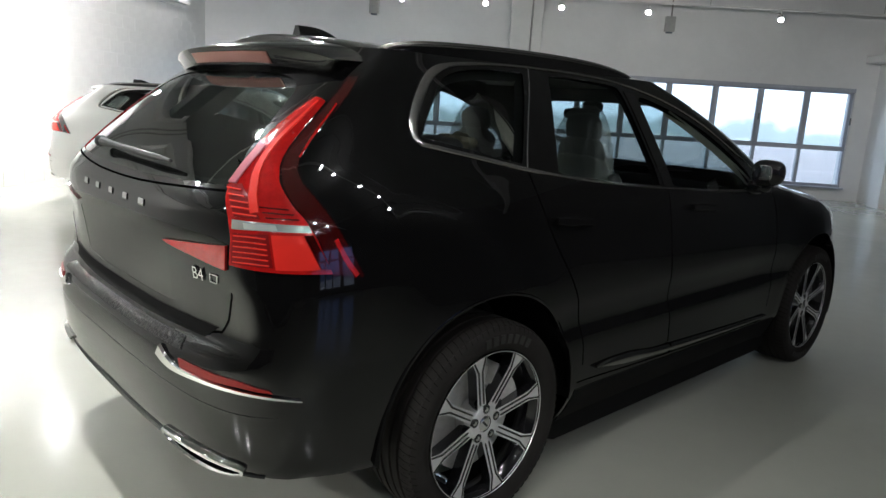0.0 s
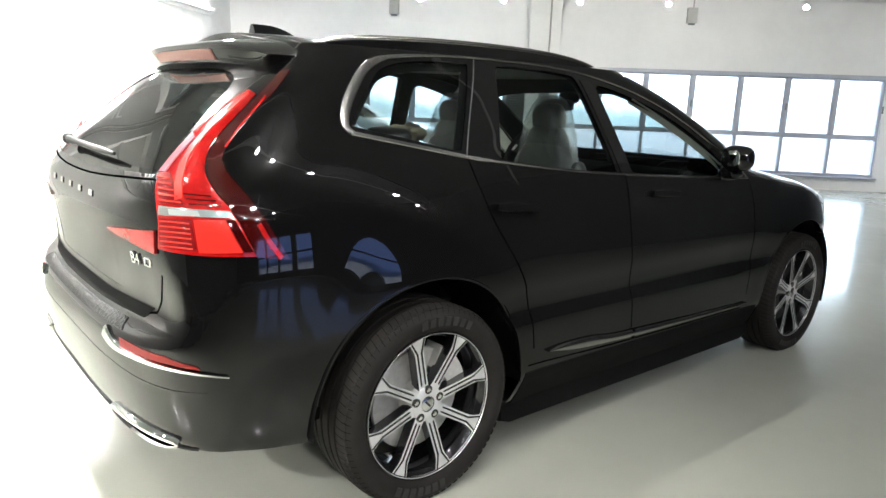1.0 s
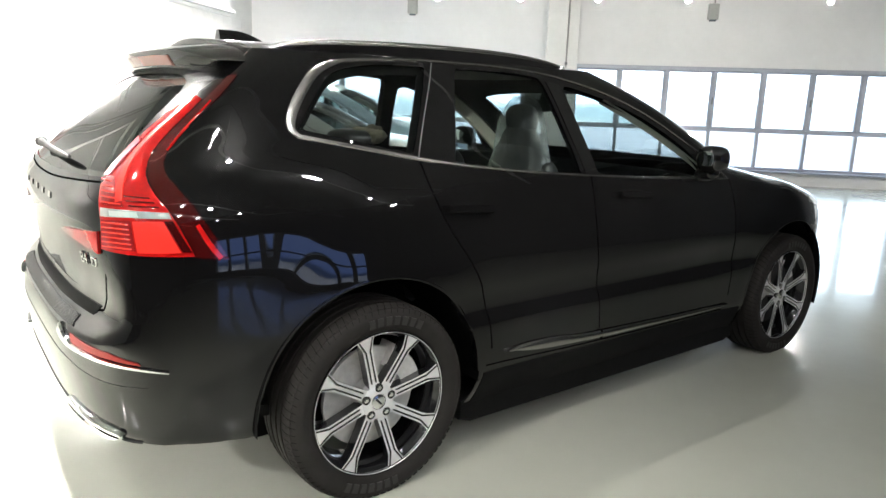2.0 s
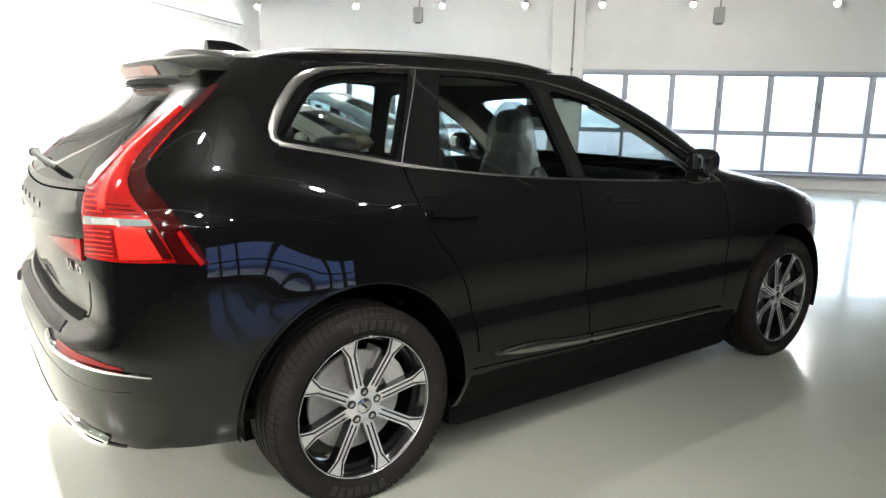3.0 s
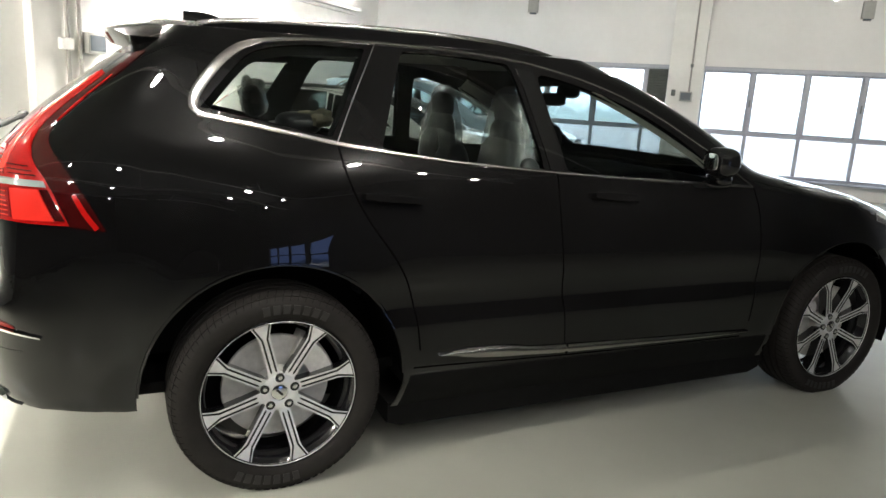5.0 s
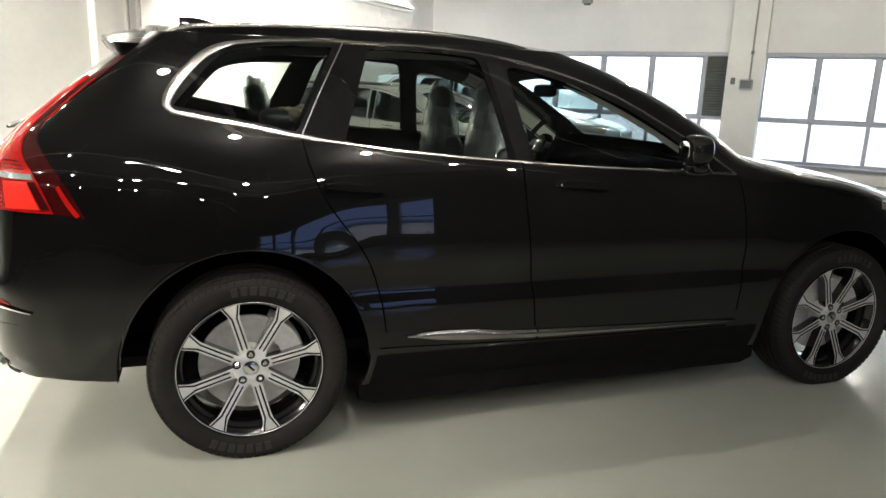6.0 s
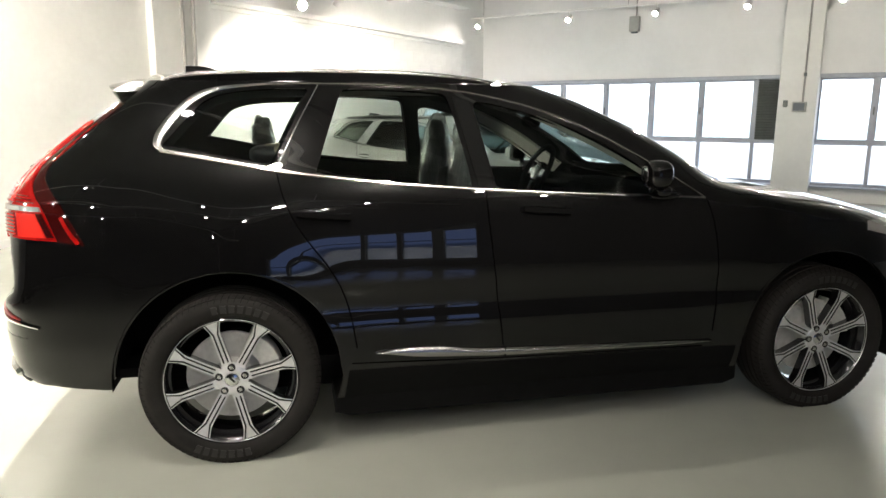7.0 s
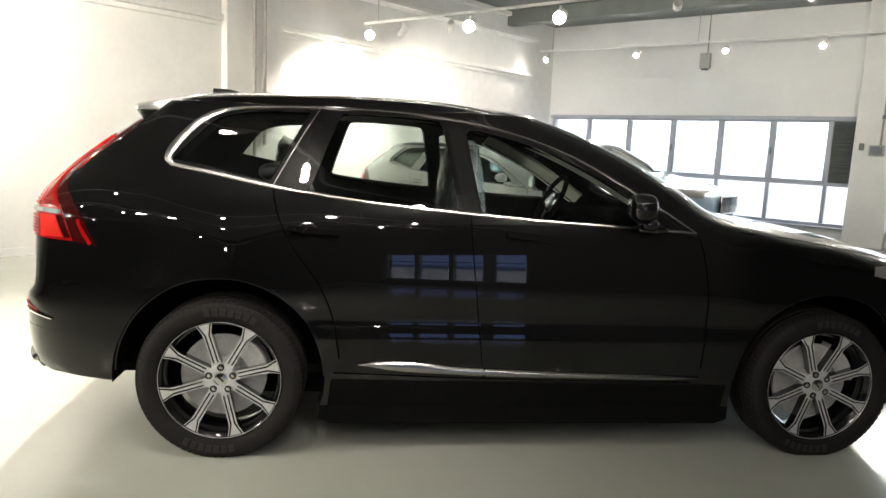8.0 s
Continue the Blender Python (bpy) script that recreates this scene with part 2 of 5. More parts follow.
floor = structure("floor", boxes((XL - 0.2, XRT + 0.2, YB - 0.2, YW + 0.3, -0.25, 0.0)), EPOXY, "glossy pale grey-beige epoxy showroom floor")
ceiling = structure("ceiling", boxes((XL - 0.2, XRT + 0.2, YB - 0.2, YW + 0.3, HT, HT + 0.2)), CEIL, "dull grey hall ceiling")
west = structure("wall_west", boxes((XL - 0.2, XL, YB - 0.2, YW + 0.3, 0, HT)), PLASTER, "white painted block wall lit by spotlights")
structure("wall_south", boxes((XL, XRT, YB - 0.2, YB, 0, HT)), UNLITWALL, "plain dark grey wall")
y0, y1, z0, z1 = BACKDOOR
structure("wall_east", boxes((XRT, XRT + 0.25, 8.5, YW + 0.3, 0, HT)), GREYWALL, "white plaster wall")
# Unseen stretch of the east wall, coloured dark to keep reflections black.
structure("wall_east_back", boxes((XRT, XRT + 0.25, y1, 8.5, 0, HT), (XRT, XRT + 0.25, YB - 0.2, y0, 0, HT), (XRT, XRT + 0.25, y0, y1, 0, z0), (XRT, XRT + 0.25, y0, y1, z1, HT)), UNLITWALL, "dark grey wall with a wide glazed opening")
structure("wall_north", boxes((XL, XRT, YW, YW + 0.3, Z1 + 0.05, HT), (XL, XRT, YW, YW + 0.3, 0, Z0 - 0.06), (XL, BANK1[0] - 0.04, YW, YW + 0.3, Z0 - 0.06, Z1 + 0.05), (BANK1[-1] + 0.02, BANK2[0] - 0.04, YW, YW + 0.3, Z0 - 0.06, Z1 + 0.05), (BANK2[-1] + 0.04, XRT, YW, YW + 0.3, Z0 - 0.06, Z1 + 0.05)), GREYWALL, "white plaster wall above and below two long window bands")
structure("trim", boxes((XL, XRT, YW - 0.012, YW - 0.001, 2.985, 3.0)), GREYWALL, "thin painted joint line across the wall")


def window_band(name, xs, label, louvre=False):
    """A band of tall opening panes over low fixed ones, in grey metal frames."""
    w = thing(name, pose(0, YW + 0.06, 0), label, "window", kind="structure")
    f = 0.032
    part("window_frame", boxes((xs[0] - 0.04, xs[-1] + 0.02, -0.06, 0.05, Z1, Z1 + 0.05), (xs[0] - 0.04, xs[-1] + 0.02, -0.05, 0.05, Z0 - 0.06, Z0), (xs[0] - 0.04, xs[0], -0.05, 0.05, Z0, Z1), (xs[-1], xs[-1] + 0.02, -0.05, 0.05, Z0, Z1), (xs[0], xs[-1], -0.045, 0.045, ZRAIL - 0.032, ZRAIL + 0.032), bevel=0.004), WFRAME, w)
    part("window_sill", boxes((xs[0] - 0.06, xs[-1] + 0.06, -0.20, -0.05, Z0 - 0.085, Z0 - 0.055), bevel=0.006), WFRAME, w)
    part("head_box", boxes((xs[0] - 0.06, xs[-1] + 0.03, -0.10, -0.061, Z1 + 0.005, Z1 + 0.075), bevel=0.005), WFRAME, w)
    for x in xs[1:-1]:
        part("mullion", boxes((x - f, x + f, -0.043, 0.043, Z0, ZRAIL - 0.033), (x - f, x + f, -0.043, 0.043, ZRAIL + 0.033, Z1), bevel=0.004), WFRAME, w)
    for i, (a, b) in enumerate(zip(xs, xs[1:])):
        a, b = a + (f if i else 0), b - (f if i < len(xs) - 2 else 0)
        part("pane", boxes((a, b, -0.004, 0.004, Z0, ZRAIL - 0.032)), PANE, w, flat=True).visible_shadow = False
        if louvre and i == len(xs) - 2:
            bm = bmesh.new()
            for k in range(22):
                z = ZRAIL + 0.06 + k * 0.048
                bmesh.ops.create_cube(bm, size=1, matrix=Matrix.Translation(((a + b) / 2, -0.02, z)) @ Matrix.Rotation(radians(38), 4, "X") @ Matrix.Diagonal((b - a, 0.055, 0.005, 1)))
            part("louvre_slats", bm, STEEL, w, "grey metal ventilation louvre", flat=True)
            part("louvre_back", boxes((a, b, 0.03, 0.035, ZRAIL + 0.032, Z1)), STEEL, w, flat=True)
            continue
        part("pane", boxes((a + 0.028, b - 0.028, -0.004, 0.004, ZRAIL + 0.06, Z1 - 0.028)), PANE, w, flat=True).visible_shadow = False
        part("sash", boxes((a, b, -0.03, 0.03, ZRAIL + 0.033, ZRAIL + 0.06), (a, b, -0.03, 0.03, Z1 - 0.028, Z1 - 0.001), (a, a + 0.028, -0.03, 0.03, ZRAIL + 0.06, Z1 - 0.028), (b - 0.028, b, -0.03, 0.03, ZRAIL + 0.06, Z1 - 0.028), bevel=0.003), WFRAME, w)
        if i % 2 == 0:
            part("window_handle", boxes((b + f - 0.012, b + f + 0.012, -0.075, -0.045, 1.52, 1.66), bevel=0.005), STEEL, w)
    return w


window_band("window_1", BANK1, "long band of grey-framed windows with a louvre, bright daylight outside", True)
window_band("window_2", BANK2, "long band of grey-framed windows with bright daylight outside")

# glazing behind the camera, in the east wall
g = thing("window_3", pose(XRT + 0.1, 0, 0), "wide grid of glazing in dark steel frames", "window", kind="structure")
bars = [y0 + (y1 - y0) * k / 4 for k in range(5)]
part("window_frame", boxes((-0.05, 0.05, y0, y1, z0, z0 + 0.07), (-0.05, 0.05, y0, y1, z1 - 0.07, z1), (-0.05, 0.05, y0, y1, 1.20, 1.26)), STEEL, g)
for k, y in enumerate(bars):
    part("mullion", boxes((-0.045, 0.045, max(y0, y - 0.05 - 0.06 * (k == 3)), min(y1, y + 0.05 + 0.06 * (k == 3)), z0 + 0.07, z1 - 0.07)), STEEL, g)
for a, b in zip(bars, bars[1:]):
    part("pane", boxes((-0.004, 0.004, a + 0.05, b - 0.05, z0 + 0.07, 1.20)), PANE, g, flat=True).visible_shadow = False
    part("pane", boxes((-0.004, 0.004, a + 0.05, b - 0.05, 1.26, z1 - 0.07)), PANE, g, flat=True).visible_shadow = False

# columns, crane beam and ledges
structure("column_north", boxes((0.955, 1.575, YW - 0.26, YW - 0.001, 0, HT), bevel=0.008), PLASTER, "white painted column between the window bands")
structure("column_west", boxes((XL + 0.001, XL + 0.14, 3.12, 4.02, 0, HT), bevel=0.008), PLASTER, "white painted column on the block wall")
for nm, ya, yb in (("west", 4.06, 10.56), ("west_end", -6.0, 3.08)):
    structure("ledge_" + nm, boxes((XL + 0.001, XL + 0.14, ya, yb, 2.965, 3.035), (XL + 0.001, XL + 0.04, ya, yb, 2.90, 2.964), bevel=0.006), PLASTER, "narrow white painted ledge along the block wall")
    structure("beam_" + nm, boxes((XL + 0.001, XL + 0.30, ya, yb, 3.68, 3.76), (XL + 0.001, XL + 0.20, ya, yb, 3.76, 4.04), (XL + 0.001, XL + 0.30, ya, yb, 4.04, 4.12), bevel=0.006), PLASTER, "white painted steel runway beam under the ceiling")
for k, y in enumerate((9.6, 4.2, -1.2, -6.6)):
    structure("ceiling_beam", boxes((XL, XRT, y - 0.12, y + 0.12, HT - 0.28, HT - 0.001), bevel=0.01), STEEL, "dark grey steel ceiling beam")
structure("baseboard", boxes((XL + 0.001, XL + 0.014, YB, YW, 0, 0.09)), GREYWALL, "low white skirting along the block wall")
structure("pilaster_east", boxes((XRT - 0.16, XRT - 0.001, 10.55, 10.95, 0, HT), bevel=0.008), GREYWALL, "white plastered pilaster")
structure("ledge_east", boxes((XRT - 0.3, XRT - 0.001, 7.2, YW - 0.001, 2.72, 2.86), bevel=0.01), GREYWALL, "white beam end along the wall")

# yard outside
ground = structure("ground", boxes((-400, 400, -400, 400, -0.9, -0.6)), GROUND, "pale open yard outside the hall")
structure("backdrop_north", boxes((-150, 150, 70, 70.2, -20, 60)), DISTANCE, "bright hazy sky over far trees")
structure("backdrop_east", boxes((70, 70.2, -150, 68, -20, 60)), DIMDISTANCE, "dim blue hazy sky over far trees")


# ---- wall fittings ----
def wall_sensor(m):
    """A grey box on the wall with a conduit running up to the ceiling."""
    t = thing("wall_sensor", m, "small grey alarm siren box hung on a conduit", "sensor", "sensors on the window wall")
    part("housing", boxes((-0.095, 0.095, -0.12, -0.004, -0.02, 0.27), bevel=0.012, seg=2), BOXGREY, t)
    part("foot", boxes((-0.06, 0.06, -0.10, -0.02, -0.05, -0.02), bevel=0.006), BOXDARK, t)
    part("conduit", tube([(0.02, -0.035, 0.27), (0.02, -0.035, HT - 3.16)], 0.014), CONDUIT, t)


wall_sensor(pose(-1.79, YW, 3.15))
wall_sensor(pose(4.07, YW, 3.12))

sb = thing("switch_box", pose(1.34, YW - 0.262, 1.66), "grey floodlight box with a conduit on the column", "box")
part("housing", boxes((-0.135, 0.085, -0.10, 0, -0.09, 0.08), bevel=0.01, seg=2), BOXGREY, sb)
part("front_glass", boxes((-0.115, 0.065, -0.106, -0.099, -0.07, 0.06), bevel=0.004), BOXDARK, sb)
part("conduit", tube([(0.02, -0.02, 0.08), (0.02, -0.02, HT - 1.67)], 0.016), CONDUIT, sb)
part("clip", boxes((-0.005, 0.045, -0.045, 0, 0.52, 0.58), bevel=0.004), STEEL, sb)
part("bell", boxes((-0.29, -0.215, -0.07, 0, -0.01, 0.11), bevel=0.02, seg=2), STEEL, sb)

fb = thing("flood_box", pose(XL + 0.142, 3.82, 1.78, 0, 0, 90), "pale junction box with twin conduits on the column", "box")
part("housing", boxes((-0.07, 0.20, -0.11, 0, -0.12, 0.12), bevel=0.012, seg=2), BOXGREY, fb)
part("front_glass", boxes((-0.045, 0.175, -0.116, -0.109, -0.09, 0.09), bevel=0.004), BOXDARK, fb)
part("side_box", boxes((-0.40, -0.24, -0.08, 0, -0.10, 0.03), bevel=0.01), LAMPBODY, fb)
part("conduit", tube([(-0.12, -0.035, -0.45), (-0.12, -0.035, HT - 1.79)], 0.024), CONDUIT, fb)
part("conduit", tube([(-0.29, -0.035, -1.75), (-0.29, -0.035, HT - 1.79)], 0.024), CONDUIT, fb)

ec = thing("wall_conduit", pose(XRT, 10.2, 0, 0, 0, -90), "thin grey conduit with a switch on the plaster wall", "conduit")
part("pipe", tube([(0, -0.03, 0.45), (0, -0.03, 2.75)], 0.014), CONDUIT, ec)
part("switch", boxes((-0.05, 0.05, -0.07, 0, 1.55, 1.68), bevel=0.008), STEEL, ec)
part("socket", boxes((-0.05, 0.05, -0.06, 0, 0.38, 0.48), bevel=0.008), BOXGREY, ec)

for x, y, r, ln in ((2.30, -1.20, 20, 0.045), (3.05, -0.62, 35, 0.03), (2.62, -0.95, -12, 0.03), (0.1, -1.9, 10, 0.04)):
    t = tagged(part("floor_mark", boxes((-ln, ln, -0.004, 0.004, 0.0005, 0.0015)), SCUFF), "short dark scuff on the epoxy floor", "mark", "marks on the floor")
    t.matrix_world = pose(x, y, 0, 0, 0, r)


# ---- track lighting ----
def track(name, y, z, x0, x1):
    t = thing(name, pose(0, y, z), "thin white lighting track hung under the ceiling", "lighting track", "lighting tracks")
    part("rail", boxes((x0, x1, -0.018, 0.018, 0, 0.034), bevel=0.003), LAMPBODY, t)
    for k in range(5):
        x = x0 + 0.3 + (x1 - x0 - 0.6) * k / 4
        part("hanger", tube([(x, 0, 0.034), (x, 0, HT - z)], 0.006, 6), CONDUIT, t)


def spot(m_at, aim, watts, cone=70.0, blend=0.6, face=1.0):
    """A white cylinder spotlight on a stem, tilted to its aim, with the lamp inside."""
    at = Vector(m_at)
    t = thing("track_spotlight", Matrix.Translation(at), "white cylindrical track spotlight, switched on", "spotlight", "track spotlights")
    d = (Vector(aim) - at).normalized()
    rot = d.to_track_quat("Y", "Z").to_matrix().to_4x4()
    body = part("head", lathe([(0.0, -0.10), (0.045, -0.10), (0.05, -0.09), (0.05, 0.085), (0.046, 0.09), (0.042, 0.07)], 20), LAMPBODY, t)
    body.matrix_basis = rot @ Matrix.Scale(face, 4)
    lens = part("lens", lathe([(0.0, 0.068), (0.042, 0.07)], 20), LAMPFACE, t, "glowing warm lamp face")
    lens.matrix_basis = rot @ Matrix.Scale(face, 4)
    part("stem", boxes((-0.012, 0.012, -0.012, 0.012, 0.0, 0.13)), LAMPBODY, t)
    if not watts:
        return
    lamp = new("spot_lamp", bpy.data.lights.new("spot_lamp", "SPOT"))
    lamp.data.energy, lamp.data.spot_size, lamp.data.spot_blend, lamp.data.shadow_soft_size = watts, radians(cone), blend, 0.028
    lamp.data.color = (1.0, 0.92, 0.80)
    lamp.matrix_world = look(at + d * 0.12, at + d * 2)


track("lighting_track", 10.8, 3.50, -5.1, 8.0)
for x, w in ((-4.92, 12), (-2.86, 60), (-1.14, 60), (0.44, 45), (1.86, 20), (3.46, 12), (5.87, 8)):
    spot((x, 10.8, 3.37), (x * 0.8, 5.5, 0.0), w, 80)
track("lighting_track", 5.6, 3.28, -5.1, 8.0)
# Heads with face 1.7 are enlarged to stand in for lamp glare.
for x, aim, w, face in ((-4.95, (-0.5, -0.4, 1.4), 0, 1.5), (-4.25, (-5.25, 5.2, 1.7), 280, 1.0), (-3.3, (-5.2, 8.0, 1.2), 100, 1.0), (-2.95, (0.5, -0.5, 1.0), 15, 1.7), (-1.5, (1.6, -0.6, 1.0), 15, 1.7), (0.03, (-2.6, 11.6, 2.7), 50, 1.0), (1.40, (3.2, 1.5, 0.5), 0, 1.0), (3.4, (4.0, 11.6, 2.6), 65, 1.0), (5.4, (8.2, 7.5, 1.8), 60, 1.0)):
    spot((x, 5.6, 3.12), aim, w, 100, 1.0, face)
track("lighting_track", 0.2, 3.28, -5.1, 8.0)
for x, aim, w, cone, face in ((-3.5, (-0.2, -0.8, 1.2), 30, 60, 1.0), (-1.72, (-0.5, -0.9, 0.3), 100, 120, 1.1), (0.3, (0.0, -0.2, 0.0), 9, 115, 1.0)):
    spot((x, 0.2, 3.12), aim, w, cone, 0.5, face)
track("lighting_track", -1.45, 3.28, -5.1, 8.0)
# Unseen; x -2.6 and -1.5 are added to brighten the floor.
for x, aim, w, cone, face in ((-4.5, (-5.25, 1.4, 1.2), 48, 80, 1.0), (-3.6, (-5.2, 3.0, 1.2), 85, 80, 1.0), (-2.6, (-3.0, -2.6, 0.0), 150, 80, 1.0), (-1.5, (-1.6, -3.0, 0.0), 130, 80, 1.0), (0.9, (0.5, -0.7, 1.3), 0, 60, 1.0), (1.55, (0.35, -0.6, 0.3), 9, 75, 1.0), (3.05, (0.9, 0.3, 1.1), 45, 34, 1.2), (4.6, (1.7, 0.9, 1.3), 70, 26, 1.0), (6.2, (2.0, 0.2, 1.0), 0, 60, 1.0)):
    spot((x, -1.45, 3.12), aim, w, cone, 0.8, face)
track("lighting_track", -3.7, 3.28, -5.1, 8.0)
for x, face in ((1.2, 0.8), (2.6, 0.8), (4.1, 1.5), (5.6, 0.8)):
    spot((x, -3.7, 3.12), (0.8, -0.4, 1.0), 0, face=face)
track("lighting_track", -5.1, 3.28, -5.1, 8.0)
for k, (x, w) in enumerate(((-3.6, 120), (-2.0, 90), (-0.6, 0), (0.8, 0), (2.2, 0), (3.6, 0), (5.0, 0), (6.4, 0))):
    spot((x, -5.1, 3.12), (x * 0.8, -2.0, 0.0), w, face=0.8)
track("lighting_track", -8.2, 3.28, -5.1, 8.0)
for x in (-3.0, -1.2, 0.6, 2.4, 4.2, 6.0):
    spot((x, -8.2, 3.12), (x * 0.7, -2.0, 0.6), 0, face=0.8)

# painted blocks of the west wall, each a little proud of its joints
rng = random.Random(4)
block = boxes((0.0, 0.0035, 0.005, 0.395, 0.004, 0.196), bevel=0.0012)
first = part("block", block, PLASTER, west, flat=True)
first.matrix_basis = pose(XL, 4.1, 0.1)
for row in range(15):
    for k in range(18):
        y = 4.1 + 0.4 * k + (0.2 if row % 2 else 0.0)
        if y + 0.4 > YW - 0.05 or (row, k) == (0, 0):
            continue
        o = new("block", first.data)
        o.parent = west
        o.matrix_basis = pose(XL - 0.0012 * rng.random(), y, 0.1 + 0.2 * row)
# ---- car surface: half width of the body at (x, z), x ahead from the rear axle, z up ----
XS = np.array([-0.9, -0.4, 0.0, 0.45, 1.2, 2.0, 2.45, 2.87, 3.4, 3.75])
ZS = np.array([0.20, 0.30, 0.38, 0.46, 0.55, 0.60, 0.635, 0.68, 0.76, 0.90, 1.00, 1.06, 1.12, 1.20, 1.30, 1.40, 1.50, 1.60])
DOOR = [0.850, 0.905, 0.930, 0.932, 0.934, 0.927, 0.916, 0.918, 0.929, 0.921, 0.909, 0.900, 0.886, 0.855, 0.803, 0.750, 0.693, 0.625]
REARQ = [0.855, 0.915, 0.938, 0.944, 0.948, 0.949, 0.950, 0.951, 0.948, 0.934, 0.918, 0.904, 0.884, 0.846, 0.788, 0.732, 0.675, 0.605]
TAIL = [0.835, 0.885, 0.903, 0.910, 0.915, 0.916, 0.917, 0.918, 0.916, 0.908, 0.896, 0.886, 0.870, 0.842, 0.786, 0.730, 0.672, 0.600]
COWL = [0.850, 0.905, 0.930, 0.935, 0.938, 0.935, 0.931, 0.933, 0.938, 0.930, 0.914, 0.892, 0.850, 0.815, 0.780, 0.735, 0.685, 0.620]
FEND = [0.855, 0.915, 0.938, 0.944, 0.948, 0.949, 0.950, 0.951, 0.949, 0.932, 0.895, 0.840, 0.760, 0.730, 0.710, 0.690, 0.660, 0.610]
NOSE = [0.820, 0.870, 0.890, 0.900, 0.905, 0.907, 0.908, 0.910, 0.908, 0.885, 0.830, 0.760, 0.700, 0.690, 0.680, 0.670, 0.650, 0.600]
WT = np.array([[v - 0.02 for v in TAIL], TAIL, REARQ, DOOR, DOOR, DOOR, COWL, FEND, NOSE, NOSE])
ZR = np.array([0.20, 0.28, 0.36, 0.45, 0.60, 0.69, 0.72, 0.755, 0.80, 0.90, 1.00, 1.06, 1.10, 1.15, 1.25, 1.35, 1.45, 1.53, 1.60])
XR = np.array([-0.70, -0.80, -0.90, -0.945, -0.957, -0.950, -0.935, -0.888, -0.882, -0.892, -0.908, -0.916, -0.914, -0.888, -0.800, -0.690, -0.565, -0.455, -0.36])
XR0 = np.array([-0.70, -0.80, -0.90, -0.945, -0.957, -0.953, -0.949, -0.943, -0.936, -0.923, -0.916, -0.916, -0.914, -0.888, -0.800, -0.690, -0.565, -0.455, -0.36])   # the same with no loading step
ZF = np.array([0.20, 0.30, 0.40, 0.60, 0.75, 0.85, 0.90, 0.95, 1.00, 1.05, 1.10, 1.13, 1.16, 1.25, 1.35, 1.45, 1.53, 1.60])
XF = np.array([3.55, 3.66, 3.72, 3.75, 3.75, 3.72, 3.67, 3.54, 3.36, 3.12, 2.82, 2.60, 2.48, 2.33, 2.15, 1.95, 1.76, 1.54])
ZC = np.array([0.20, 0.95, 1.02, 1.10, 1.25, 1.40, 1.50, 1.60])
XC = np.array([2.75, 2.75, 2.58, 2.14, 1.89, 1.64, 1.42, 1.18])   # where the front starts to close in
PIV = -0.35


def smooth_interp(v, xs, ys):
    """Monotone cubic through a table."""
    v = np.clip(v, xs[0], xs[-1])
    h, d = np.diff(xs), np.diff(ys) / np.diff(xs)
    m = np.concatenate([[d[0]], np.where(d[:-1] * d[1:] > 0, 2 * d[:-1] * d[1:] / (d[:-1] + d[1:] + 1e-12), 0), [d[-1]]])
    i = np.clip(np.searchsorted(xs, v, side="right") - 1, 0, len(h) - 1)
    t = (v - xs[i]) / h[i]
    return (2 * t**3 - 3 * t**2 + 1) * ys[i] + (t**3 - 2 * t**2 + t) * h[i] * m[i] + (-2 * t**3 + 3 * t**2) * ys[i + 1] + (t**3 - t**2) * h[i] * m[i + 1]


def rear_x(z):
    return smooth_interp(z, ZR, XR)


def front_x(z):
    return smooth_interp(z, ZF, XF)


def half_width(x, z):
    x, z = np.broadcast_arrays(np.asarray(x, float), np.asarray(z, float))
    cols = np.stack([smooth_interp(z, ZS, row) for row in WT])
    k = np.clip(np.searchsorted(XS, x, side="right") - 1, 0, len(XS) - 2)
    t = np.clip((x - XS[k]) / (XS[k + 1] - XS[k]), 0, 1)
    t = t * t * (3 - 2 * t)
    w = np.take_along_axis(cols, k[None], 0)[0] * (1 - t) + np.take_along_axis(cols, k[None] + 1, 0)[0] * t
    for cx, cz, r, h in ((0.0, 0.372, 0.462, 0.006), (2.865, 0.366, 0.452, 0.006)):
        w = w + h * np.exp(-((np.hypot(x - cx, z - cz) - r) / 0.11) ** 2)
    xr, xf, xc = rear_x(z), front_x(z), smooth_interp(z, ZC, XC)
    f = np.clip((x - xc) / (xf - xc), 0, 1)
    fa = np.interp(z, [0.9, 1.1], [4.0, 3.0])

    def closed(xr):
        x0 = np.minimum(xr + 0.9, 0.05)
        r = np.clip((x0 - x) / (x0 - xr), 0, 1)
        return (1 - r**11) ** (1 / 3)
    a, b = closed(xr), closed(np.minimum(smooth_interp(z, ZR, XR0), xr))
    k = np.clip((a * w - 0.60) / 0.16, 0, 1)
    a = a + (b - a) * k * k * (3 - 2 * k)
    return w * a * (1 - f**fa) ** (1 / 2.4)


def around(phi, z):
    """Point of the rear half at the bearing phi (degrees: 0 straight back, 90 to the side) round the pivot. Right-hand side, y negative."""
    phi, z = np.broadcast_arrays(np.radians(np.asarray(phi, float)), np.asarray(z, float))
    lo, hi = rear_x(z) + 0 * phi, np.full(phi.shape, 1.4)
    for _ in range(40):
        mid = (lo + hi) / 2
        a = np.arctan2(half_width(mid, z), PIV - mid)
        lo, hi = np.where(a < phi, mid, lo), np.where(a < phi, hi, mid)
    x = (lo + hi) / 2
    return np.stack([x, -np.where(phi < 1e-6, 0, half_width(x, z)), z + 0 * x], -1)
